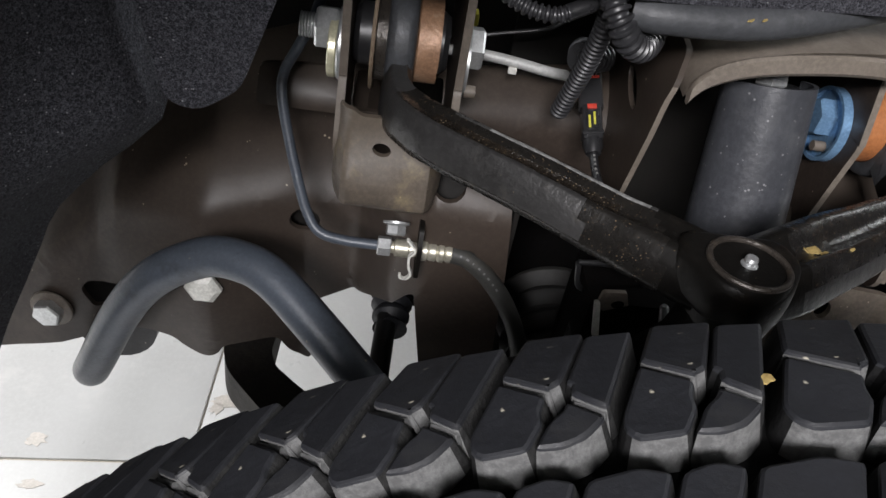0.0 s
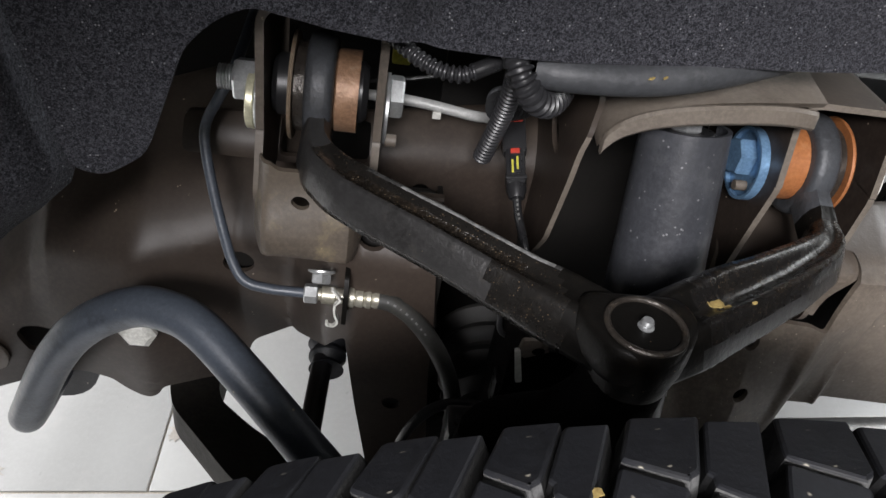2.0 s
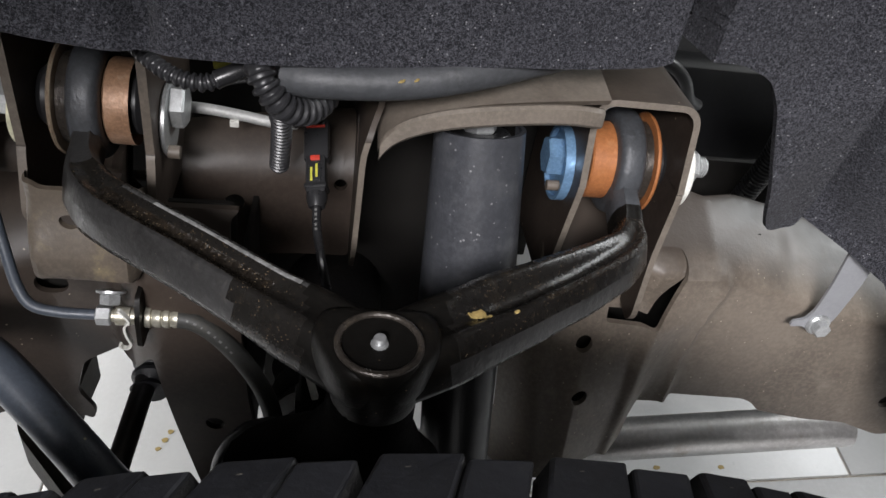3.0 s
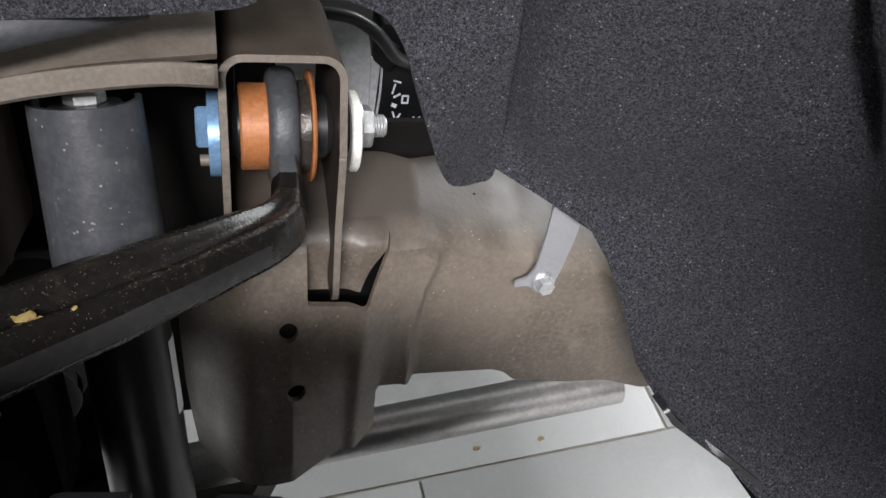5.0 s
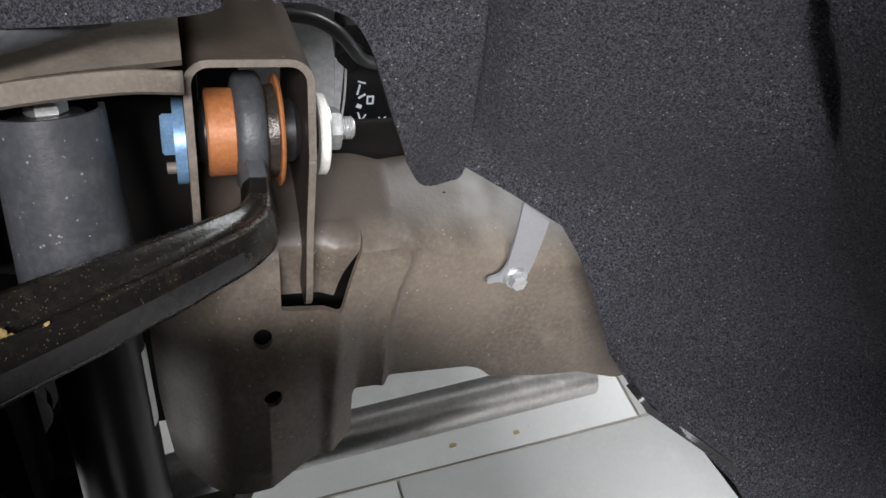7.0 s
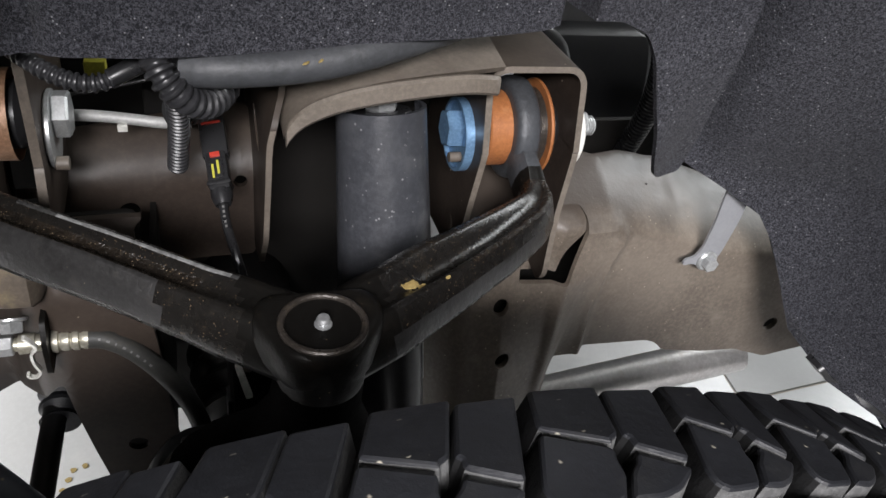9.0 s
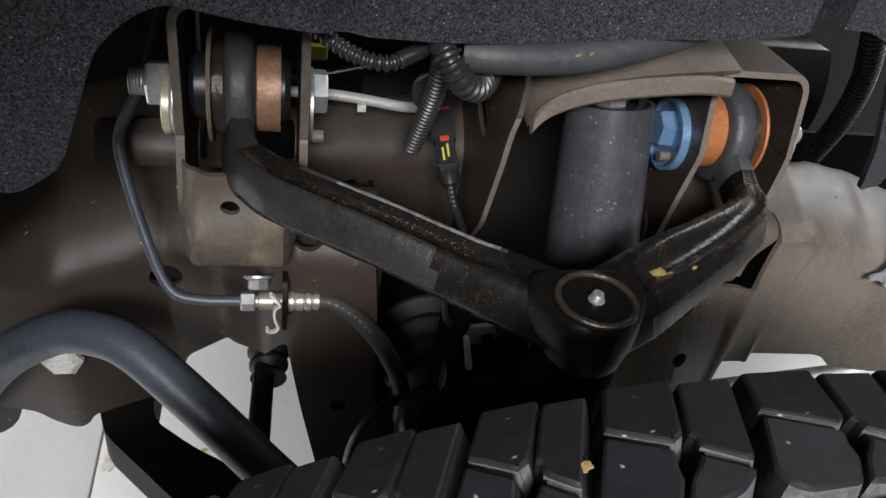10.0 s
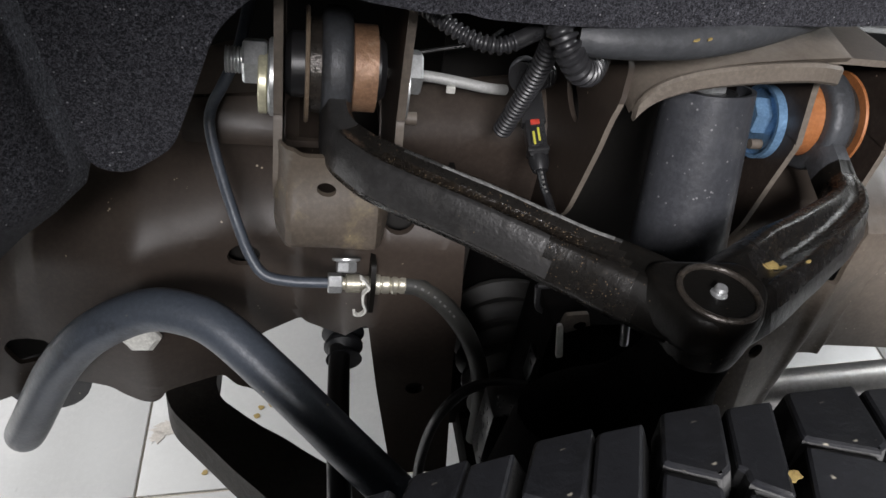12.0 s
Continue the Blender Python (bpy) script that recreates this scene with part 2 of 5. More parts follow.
STRAPM = material("grey_plated_strap", (0.30, 0.305, 0.32), 0.42, 0.35, (0.27, 0.275, 0.29), None, 60, 400, 0.08, lift=1.1)
BODY = material("silver_body_paint", (0.60, 0.61, 0.62), 0.35, 0.2, (0.50, 0.51, 0.52), None, 10, 200, 0.03)
BLACKBOX = material("gloss_black_cover", (0.010, 0.010, 0.011), 0.34, 0.0, None, None, 20, 300, 0.04, spec=0.35)
MARKS = material("pale_print", (0.68, 0.72, 0.78), 0.5, 0.0)
FAINT = material("worn_pale_print", (0.13, 0.13, 0.125), 0.6, 0.0)
LABEL = material("white_sticker", (0.68, 0.68, 0.68), 0.5, 0.0)
RED = material("red_plastic_clip", (0.42, 0.04, 0.025), 0.4, 0.0)
YELLOW = material("yellow_marking", (0.45, 0.42, 0.05), 0.5, 0.0)
FLAKE = material("dry_leaf_flake", (0.36, 0.27, 0.10), 0.6, 0.0, (0.2, 0.14, 0.05), None, 300, 900, 0.3)
TILE = material("pale_grey_floor_tile", (0.49, 0.495, 0.495), 0.32, 0.0, (0.425, 0.425, 0.425), (0.53, 0.525, 0.52), 5, 160, 0.03, 0.0,
                (0.33, 0.32, 0.30), 0.04, 40, lift=1.04)
GROUT = material("floor_grout", (0.46, 0.42, 0.36), 0.9)
WALL = material("garage_wall_paint", (0.62, 0.62, 0.60), 0.8)
PANEL = material("dark_body_underside", (0.04, 0.04, 0.042), 0.7)


# ---- mesh helpers ----
def finish(bm, name, mat, angle=35.0):
    bmesh.ops.recalc_face_normals(bm, faces=bm.faces[:])
    me = bpy.data.meshes.new(name)
    bm.to_mesh(me)
    bm.free()
    me.materials.append(mat)
    me.polygons.foreach_set("use_smooth", [True] * len(me.polygons))
    me.set_sharp_from_angle(angle=radians(angle))
    return me


def part(name, bm, mat, parent, label="", angle=35.0):
    ob = new(name, finish(bm, name, mat, angle))
    ob.parent = parent
    if parent.parent is None:
        ob.matrix_parent_inverse = parent.matrix_world.inverted() @ LEVEL
    return tagged(ob, label)


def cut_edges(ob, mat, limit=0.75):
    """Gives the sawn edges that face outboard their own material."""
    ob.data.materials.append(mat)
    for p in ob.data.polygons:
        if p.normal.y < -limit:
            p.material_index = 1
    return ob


def thing(name, base, label, category, group="", kind=""):
    ob = new(name)
    ob.empty_display_size = 0.02
    ob.matrix_world = LEVEL @ Matrix.Translation(base)
    bpy.context.view_layer.update()
    return tagged(ob, label, category, group, kind)


def spline(pts, per=8):
    """Catmull-Rom through the points."""
    p = [Vector(q) for q in pts]
    p = [2 * p[0] - p[1]] + p + [2 * p[-1] - p[-2]]
    out = []
    for i in range(1, len(p) - 2):
        for k in range(per):
            t = k / per
            out.append(0.5 * ((2 * p[i]) + (p[i + 1] - p[i - 1]) * t + (2 * p[i - 1] - 5 * p[i] + 4 * p[i + 1] - p[i + 2]) * t * t
                              + (3 * p[i] - p[i - 1] - 3 * p[i + 1] + p[i + 2]) * t ** 3))
    return out + [p[-2]]


def even(path, step):
    """The path again at even steps."""
    d = [0.0]
    for a, b in zip(path, path[1:]):
        d.append(d[-1] + (b - a).length)
    n = max(2, round(d[-1] / step))
    out, j = [], 0
    for i in range(n + 1):
        s = d[-1] * i / n
        while j < len(d) - 2 and d[j + 1] < s:
            j += 1
        f = (s - d[j]) / max(1e-9, d[j + 1] - d[j])
        out.append(path[j].lerp(path[j + 1], f))
    return out


def tube(path, radius, sides=16, bm=None):
    """A round sweep; radius is a number or one for each point."""
    bm = bm or bmesh.new()
    n = len(path)
    rad = radius if isinstance(radius, (list, tuple)) else [radius] * n
    t0 = (path[1] - path[0]).normalized()
    u = t0.orthogonal().normalized()
    rings = []
    for i in range(n):
        t = (path[min(i + 1, n - 1)] - path[max(i - 1, 0)]).normalized()
        u = (u - t * u.dot(t)).normalized()
        v = t.cross(u)
        rings.append([bm.verts.new(path[i] + rad[i] * (math.cos(a) * u + math.sin(a) * v)) for a in (2 * math.pi * k / sides for k in range(sides))])
    for a, b in zip(rings, rings[1:]):
        for k in range(sides):
            bm.faces.new((a[k], a[(k + 1) % sides], b[(k + 1) % sides], b[k]))
    bm.faces.new(rings[0][::-1])
    bm.faces.new(rings[-1])
    return bm


def corrugated(pts, r, pitch=0.0035, depth=0.0014, sides=16):
    path = even(spline(pts, 16), pitch / 6)
    return tube(path, [r - depth * (0.1, 0, 0.1, 0.85, 1, 0.85)[i % 6] for i in range(len(path))], sides)


def lathe(profile, m, sides=32, bm=None):
    """Turns (radius, height) pairs round the local z axis of m."""
    bm = bm or bmesh.new()
    rings = []
    for r, h in profile:
        if r < 1e-6:
            rings.append([bm.verts.new(m @ Vector((0, 0, h)))])
        else:
            rings.append([bm.verts.new(m @ Vector((r * math.cos(a), r * math.sin(a), h))) for a in (2 * math.pi * k / sides for k in range(sides))])
    for a, b in zip(rings, rings[1:]):
        for k in range(sides):
            k2 = (k + 1) % sides
            if len(a) == 1 and len(b) == 1:
                continue
            if len(a) == 1:
                bm.faces.new((a[0], b[k2], b[k]))
            elif len(b) == 1:
                bm.faces.new((a[k], a[k2], b[0]))
            else:
                bm.faces.new((a[k], a[k2], b[k2], b[k]))
    return bm


def along_x(x, y, z, spin=0.0):
    """A pose whose z axis runs along the vehicle (world x)."""
    return pose(x, y, z) @ pose(0, 0, 0, 0, 90, 0) @ pose(0, 0, 0, 0, 0, spin)


def hex_prism(m, flats, height, chamfer=0.0012):
    r = flats / math.sqrt(3)
    return lathe([(0, 0), (r - chamfer, 0), (r, chamfer), (r, height - chamfer), (r - chamfer, height), (0, height)], m, 6)


def thread(m, r, length, pitch=0.0016):
    prof, n = [(0, 0)], int(length / pitch)
    for i in range(n):
        prof += [(r, i * pitch), (r, i * pitch + pitch * 0.3), (r - 0.0009, i * pitch + pitch * 0.65)]
    return lathe(prof + [(r - 0.0012, length), (0, length)], m, 20)


def rounded(pts, r, steps=5):
    """The outline with its corners rounded."""
    out, n = [], len(pts)
    for i in range(n):
        a, b, c = Vector(pts[i - 1]), Vector(pts[i]), Vector(pts[(i + 1) % n])
        d1, d2 = (a - b), (c - b)
        k = min(r, d1.length * 0.45, d2.length * 0.45)
        p, q = b + d1.normalized() * k, b + d2.normalized() * k
        for s in range(steps + 1):
            t = s / steps
            out.append(p * (1 - t) ** 2 + b * 2 * t * (1 - t) + q * t * t)
    return [(v.x, v.y) for v in out]


def ellipse(x, z, a, b, turn=0.0, n=18):
    c, s = math.cos(radians(turn)), math.sin(radians(turn))
    return [(x + a * math.cos(k) * c - b * math.sin(k) * s, z + a * math.cos(k) * s + b * math.sin(k) * c) for k in (2 * math.pi * i / n for i in range(n))]


def sheet(outline, holes, depth_at, thick, step=0.006, place=None):
    """A pressed plate: an outline with holes in (u, v), cut to a net, laid at depth_at(u, v) and given thickness.
    place turns (u, v, depth) into a point; by default u is x, v is z and depth is y."""
    place = place or (lambda u, v, d: Vector((u, d, v)))
    bm = bmesh.new()
    edges = []
    for loop in [outline, *holes]:
        vs = [bm.verts.new((p[0], p[1], 0)) for p in loop]
        edges += [bm.edges.new((vs[i], vs[(i + 1) % len(vs)])) for i in range(len(vs))]
    bmesh.ops.triangle_fill(bm, use_beauty=True, use_dissolve=False, edges=edges, normal=(0, 0, 1))
    us, vs = [p[0] for p in outline], [p[1] for p in outline]
    for axis, lo, hi in ((0, min(us), max(us)), (1, min(vs), max(vs))):
        for i in range(1, int((hi - lo) / step) + 1):
            co, no = [0, 0, 0], [0, 0, 0]
            co[axis], no[axis] = lo + i * step, 1
            bmesh.ops.bisect_plane(bm, geom=bm.verts[:] + bm.edges[:] + bm.faces[:], dist=1e-6, plane_co=co, plane_no=no)
    front = bm.faces[:]
    rim = [e for e in bm.edges if len(e.link_faces) == 1]
    twin = {}
    for v in bm.verts[:]:
        u, w = v.co.x, v.co.y
        d = depth_at(u, w)
        twin[v] = bm.verts.new(place(u, w, d + thick))
        v.co = place(u, w, d)
    for f in front:
        bm.faces.new([twin[v] for v in reversed(f.verts)])
    for e in rim:
        a, b = e.verts
        bm.faces.new((a, b, twin[b], twin[a]))
    return bm


def box(x0, x1, y0, y1, z0, z1, bevel=0.0, m=None):
    bm = bmesh.new()
    bmesh.ops.create_cube(bm, size=1.0)
    for v in bm.verts:
        v.co = Vector((x0 + (v.co.x + 0.5) * (x1 - x0), y0 + (v.co.y + 0.5) * (y1 - y0), z0 + (v.co.z + 0.5) * (z1 - z0)))
    if bevel:
        bmesh.ops.bevel(bm, geom=bm.edges[:], offset=bevel, segments=2, affect="EDGES", profile=0.6)
    if m is not None:
        bm.transform(m)
    return bm


def loft(rings, caps=True):
    bm = bmesh.new()
    vs = [[bm.verts.new(p) for p in r] for r in rings]
    n = len(vs[0])
    for a, b in zip(vs, vs[1:]):
        for k in range(n):
            bm.faces.new((a[k], a[(k + 1) % n], b[(k + 1) % n], b[k]))
    if caps:
        bm.faces.new(vs[0][::-1])
        bm.faces.new(vs[-1])
    return bm


def smooth(a, b, x):
    t = max(0.0, min(1.0, (x - a) / (b - a)))
    return t * t * (3 - 2 * t)


def table(rows, x):
    """Straight between the rows (x, value), level past the ends."""
    if x <= rows[0][0]:
        return rows[0][1]
    for (a, va), (b, vb) in zip(rows, rows[1:]):
        if x <= b:
            return va + (vb - va) * (x - a) / (b - a)
    return rows[-1][1]


# ---- the garage ----
tagged(new("ceiling", finish(box(-3.6, 4.2, -3.4, 3.6, 2.8, 2.9), "ceiling", WALL)), "plain painted garage ceiling", "ceiling", kind="structure")
for nm, b in (("wall_north", (-3.6, 4.2, 3.5, 3.6, 0, 2.8)), ("wall_south", (-3.6, 4.2, -3.5, -3.4, 0, 2.8)),
              ("wall_west", (-3.7, -3.6, -3.5, 3.6, 0, 2.8)), ("wall_east", (4.2, 4.3, -3.5, 3.6, 0, 2.8))):
    tagged(new(nm, finish(box(*b), nm, WALL)), "plain pale painted garage wall", "wall", kind="structure")
floor = tagged(new("floor", finish(box(-3.7, 4.3, -3.5, 3.6, -0.08, -0.003), "floor", GROUT)), "pale grey tiled garage floor with thin joints", "floor", kind="structure")


def skin(name, bm):
    ob = new(name, finish(bm, name, PANEL))
    ob.matrix_world = LEVEL
    return ob


# Unseen body skins, added to block light from above and outside the wheel arch.
fender_outline = [(-0.75, 0.45)] + [(0.16 - 0.50 * math.cos(radians(a)), 0.45 + 0.70 * math.sin(radians(a))) for a in range(0, 181, 6)] + [(1.4, 0.45), (1.4, 1.46), (-0.75, 1.46)]
tagged(skin("fender_light_block", sheet(fender_outline, [], lambda u, v: -0.175, 0.006, 0.2)), "unseen outer fender skin, added to shade the wheel arch", "fender", kind="structure")
tagged(skin("hood_light_block", box(-0.75, 0.27, -0.169, 1.7, 1.44, 1.46)), "unseen dark bonnet, added to shade the front of the engine bay", "hood", kind="structure")
tagged(skin("nose_light_block", box(-0.77, -0.75, -0.169, 1.7, 0.52, 1.44)), "unseen dark nose of the vehicle, added to block light", "panel", kind="structure")
tagged(skin("far_backdrop", box(-0.75, 1.4, 0.95, 0.97, 0.25, 1.44)), "dark backdrop added on the far side of the engine bay", "panel", kind="structure")

# ---- chassis rail ----
rail = thing("chassis_rail", (0.05, 0.40, 0.44), "brown-grey wax-coated steel chassis rail with welded suspension brackets", "chassis rail")


FRONT_FORM = [(-0.36, 0.418), (-0.22, 0.401), (-0.185, 0.405), (-0.11, 0.386), (-0.048, 0.401), (-0.012, 0.398), (0.014, 0.345), (0.030, 0.335), (0.10, 0.331)]


def front_web_y(x, z):
    top = 0.590 - 0.16 * max(0.0, -0.06 - x) - 0.9 * max(0.0, -0.17 - x) + 0.05 * smooth(-0.02, 0.02, x)
    roll = max(0.0, z - top)
    belly = 0.010 * smooth(0.09, 0.0, abs(z - (top - 0.06))) * smooth(-0.05, -0.12, x)
    return table(FRONT_FORM, x) + 14.0 * roll * roll + 0.35 * roll - belly


front_web = rounded([(-0.3829, 0.3803), (-0.2539, 0.4345), (-0.2012, 0.4516), (-0.1577, 0.4674), (-0.1377, 0.4661), (-0.1299, 0.4585), (-0.1163, 0.4522), (-0.1051, 0.4565), (-0.1016, 0.4648), (-0.0646, 0.4696), (-0.0546, 0.4527), (-0.0399, 0.4452), (-0.0376, 0.4566), (-0.048, 0.4752), (-0.0388, 0.5062), (-0.0088, 0.5273), (0.0223, 0.5746), (0.0261, 0.5776), (0.0356, 0.5228), (0.0532, 0.435), (0.092, 0.4383), (0.0795, 0.5543), (0.0766, 0.6044), (0.0697, 0.6683), (0.075, 0.672), (-0.06, 0.668), (-0.16, 0.645), (-0.3, 0.55), (-0.36, 0.5)], 0.006, 4)
web_holes = [ellipse(-0.0479, 0.5766, 0.0100, 0.0086), rounded([(-0.2003, 0.4984), (-0.1953, 0.5058), (-0.1723, 0.5089), (-0.1692, 0.5026), (-0.1781, 0.4863), (-0.1929, 0.4831)], 0.003, 3),
             ellipse(0.0590, 0.5265, 0.0058, 0.0052), ellipse(0.0365, 0.6545, 0.0092, 0.0085), ellipse(0.052, 0.613, 0.006, 0.005)]
part("front_web", sheet(front_web, web_holes, front_web_y, 0.004, 0.006), RAIL, rail)


def upper_web_y(x, z):
    return 0.405 + 0.010 * smooth(0.0, 0.12, x) + 26.0 * max(0.0, z - 0.655) ** 2


# The square cut-out is added to leave the bracket's inside dark.
part("upper_web", sheet(rounded([(0.03, 0.60), (0.135, 0.60), (0.135, 0.690), (-0.08, 0.676), (-0.08, 0.655), (0.03, 0.655)], 0.004, 3),
                        [ellipse(0.064, 0.640, 0.006, 0.006), ellipse(0.127, 0.655, 0.004, 0.004), rounded([(-0.0235, 0.659), (0.0300, 0.659), (0.0300, 0.6795), (-0.0235, 0.6785)], 0.003, 2)], upper_web_y, 0.004, 0.008), RAIL, rail)
# Side wall of the recess beside the leg, and the recess's back, their shade painted near-black.
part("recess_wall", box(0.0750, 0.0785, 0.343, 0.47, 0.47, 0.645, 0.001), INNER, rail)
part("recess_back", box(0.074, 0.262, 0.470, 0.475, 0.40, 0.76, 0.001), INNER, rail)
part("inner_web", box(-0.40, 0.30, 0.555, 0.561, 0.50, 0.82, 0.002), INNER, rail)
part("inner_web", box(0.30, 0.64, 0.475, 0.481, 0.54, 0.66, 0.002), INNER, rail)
# Dark sheet added behind the web so that its holes read as shade.
part("shade_backing", sheet(rounded([(-0.3733, 0.3946), (-0.2529, 0.4498), (-0.1507, 0.4892), (-0.0651, 0.4868), (-0.0204, 0.5363), (0.0297, 0.5898), (0.0591, 0.4552), (0.0862, 0.4574), (0.0727, 0.6042), (0.072, 0.668), (-0.06, 0.663), (-0.16, 0.635), (-0.35, 0.5)], 0.006, 3), [],
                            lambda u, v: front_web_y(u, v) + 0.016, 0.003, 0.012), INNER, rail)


WEB_FORM = [(0.505, [(0.285, 0.325), (0.327, 0.350), (0.344, 0.370), (0.366, 0.364)]), (0.555, [(0.285, 0.3365), (0.327, 0.348), (0.344, 0.363), (0.366, 0.364)]),
            (0.607, [(0.285, 0.3527), (0.327, 0.3506), (0.344, 0.357), (0.366, 0.364)]), (0.645, [(0.285, 0.364), (0.366, 0.364)])]


def rear_web_y(x, z):
    edge = 0.055 * smooth(0.285, 0.218, x) ** 2
    roll = max(0.0, z - table([(0.36, 0.640), (0.41, 0.626), (0.46, 0.611), (0.60, 0.585)], x))
    form = table([(zz, table(row, x)) for zz, row in WEB_FORM], z)
    ridge = table([(0.535, 0.3620), (0.575, 0.3595), (0.605, 0.364), (0.625, 0.3695), (0.636, 0.3710), (0.642, 0.3675)], z)
    emboss = 0.0040 * smooth(ridge + 0.0035, ridge - 0.0035, x) * smooth(0.648, 0.640, z) * smooth(0.318, 0.326, x)
    dimple = 0.0030 * math.exp(-((x - 0.414) ** 2 + (z - 0.656) ** 2) / 0.00018) - 0.0030 * math.exp(-((x - 0.427) ** 2 + (z - 0.644) ** 2) / 0.00008)
    crest = 0.0027 * math.exp(-((x - ridge) / 0.0032) ** 2) * smooth(0.645, 0.630, z)
    return form + edge + 40.0 * roll * roll + 0.55 * roll - emboss - dimple - crest


rear_web = rounded([(0.6, 0.5), (0.5496, 0.4925), (0.5143, 0.506), (0.4813, 0.5086), (0.4402, 0.5165), (0.4323, 0.525), (0.4227, 0.5293), (0.3655, 0.5324), (0.3635, 0.5283), (0.3445, 0.5253), (0.3414, 0.5239), (0.3438, 0.4838), (0.3317, 0.4853), (0.3074, 0.4902), (0.2779, 0.4871), (0.2619, 0.4838), (0.2423, 0.4747), (0.229, 0.4753), (0.2236, 0.5252), (0.2222, 0.5703), (0.234, 0.6), (0.251, 0.622), (0.253, 0.668), (0.262, 0.6695), (0.345, 0.6695), (0.385, 0.664), (0.42, 0.656), (0.46, 0.643), (0.6, 0.605)], 0.005, 4)
rear_holes = [ellipse(0.5395, 0.5305, 0.0066, 0.0066), ellipse(0.2836, 0.5929, 0.0054, 0.0060), ellipse(0.2876, 0.5546, 0.0055, 0.0054),
              rounded([(0.2945, 0.6085), (0.3275, 0.6070), (0.3420, 0.6460), (0.3380, 0.6520), (0.2945, 0.6520)], 0.0025, 4)]
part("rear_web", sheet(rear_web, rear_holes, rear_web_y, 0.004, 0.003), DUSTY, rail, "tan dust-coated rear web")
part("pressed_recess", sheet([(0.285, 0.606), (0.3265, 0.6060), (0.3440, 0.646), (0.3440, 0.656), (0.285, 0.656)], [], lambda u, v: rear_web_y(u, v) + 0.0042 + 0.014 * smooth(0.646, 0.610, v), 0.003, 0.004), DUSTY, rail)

# Dark sheets added behind the holes and the recess in place of shade.
part("hole_shade", box(0.520, 0.560, 0.374, 0.377, 0.512, 0.550), INNER, rail)
part("recess_shade", box(0.280, 0.400, 0.396, 0.399, 0.560, 0.652), INNER, rail)
part("shade_backing", sheet([(0.262, 0.46), (0.315, 0.50), (0.325, 0.595), (0.25, 0.60), (0.25, 0.48)], [], lambda u, v: rear_web_y(u, v) + 0.016, 0.003, 0.012), INNER, rail)

# Front pivot bracket: an arched channel, its cup below.


def arched_channel(x0, x1, z_top, z_low, y0, y1, thick, radius, foot, back=0.0):
    """Two cheeks joined over the top; foot gives each cheek's lower edge in (y, z)."""
    def ring(off):
        pts = [(x0 + off, z_low)]
        for k in range(7):
            a = math.pi - k * math.pi / 12
            pts.append((x0 + radius + (radius - off) * math.cos(a), z_top - radius + (radius - off) * math.sin(a)))
        for k in range(7):
            a = math.pi / 2 - k * math.pi / 12
            pts.append((x1 - radius + (radius - off) * math.cos(a), z_top - radius + (radius - off) * math.sin(a)))
        return pts + [(x1 - off, z_low)]
    outer, inner = ring(0.0), ring(thick)
    loop = outer + inner[::-1]
    rings = []
    for y in (y0, y0 + 0.0008, y1):
        rings.append([Vector((px, y, pz)) for px, pz in loop])
    bm = loft(rings)
    for v in bm.verts:  # the arch leans back towards its top
        if v.co.y < y0 + 0.002:
            v.co.y += back * smooth(z_low + 0.006, z_top - 0.004, v.co.z)
    for cheek, xa in ((foot[0], x0), (foot[1], x1 - thick)):
        if cheek:
            b2 = sheet(rounded(cheek, 0.004, 3), [], lambda u, v: xa, thick, 0.02, lambda u, v, d: Vector((d, u, v)))
            me = bpy.data.meshes.new("cheek")
            b2.to_mesh(me)
            b2.free()
            bm.from_mesh(me)
            bpy.data.meshes.remove(me)
    return bm


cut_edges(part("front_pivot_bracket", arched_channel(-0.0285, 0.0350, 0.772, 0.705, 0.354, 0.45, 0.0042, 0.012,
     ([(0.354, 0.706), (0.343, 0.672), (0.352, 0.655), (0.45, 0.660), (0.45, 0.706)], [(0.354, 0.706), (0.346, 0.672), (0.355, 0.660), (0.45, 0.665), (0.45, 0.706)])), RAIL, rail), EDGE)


def cup_y(x, z):
    ex = smooth(0.019, 0.0300, abs(x - 0.0015))
    ez = smooth(0.650, 0.637, z)
    return 0.335 + 0.018 * ex * ex + 0.012 * ez * ez - 0.010 * smooth(0.692, 0.655, z) + 0.0012 * noise.noise(Vector((x * 60, z * 60, 0)))


part("bracket_cup", sheet(rounded([(-0.0280, 0.6485), (-0.0205, 0.6375), (-0.008, 0.6365), (0.022, 0.6370), (0.0305, 0.650), (0.0305, 0.690), (0.004, 0.6935), (-0.0145, 0.6935), (-0.0195, 0.6975), (-0.0265, 0.6935)], 0.008, 6),
                          [ellipse(-0.0025, 0.6773, 0.0048, 0.0032, -6)], cup_y, 0.0035, 0.003), CUP, rail, "stained brown pressed bracket cup")
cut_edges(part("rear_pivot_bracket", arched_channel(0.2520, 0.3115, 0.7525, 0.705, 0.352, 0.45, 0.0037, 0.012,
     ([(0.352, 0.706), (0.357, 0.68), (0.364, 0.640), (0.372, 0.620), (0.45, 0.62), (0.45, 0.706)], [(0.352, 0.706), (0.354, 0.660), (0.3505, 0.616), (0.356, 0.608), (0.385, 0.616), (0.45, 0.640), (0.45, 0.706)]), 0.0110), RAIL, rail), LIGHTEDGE)

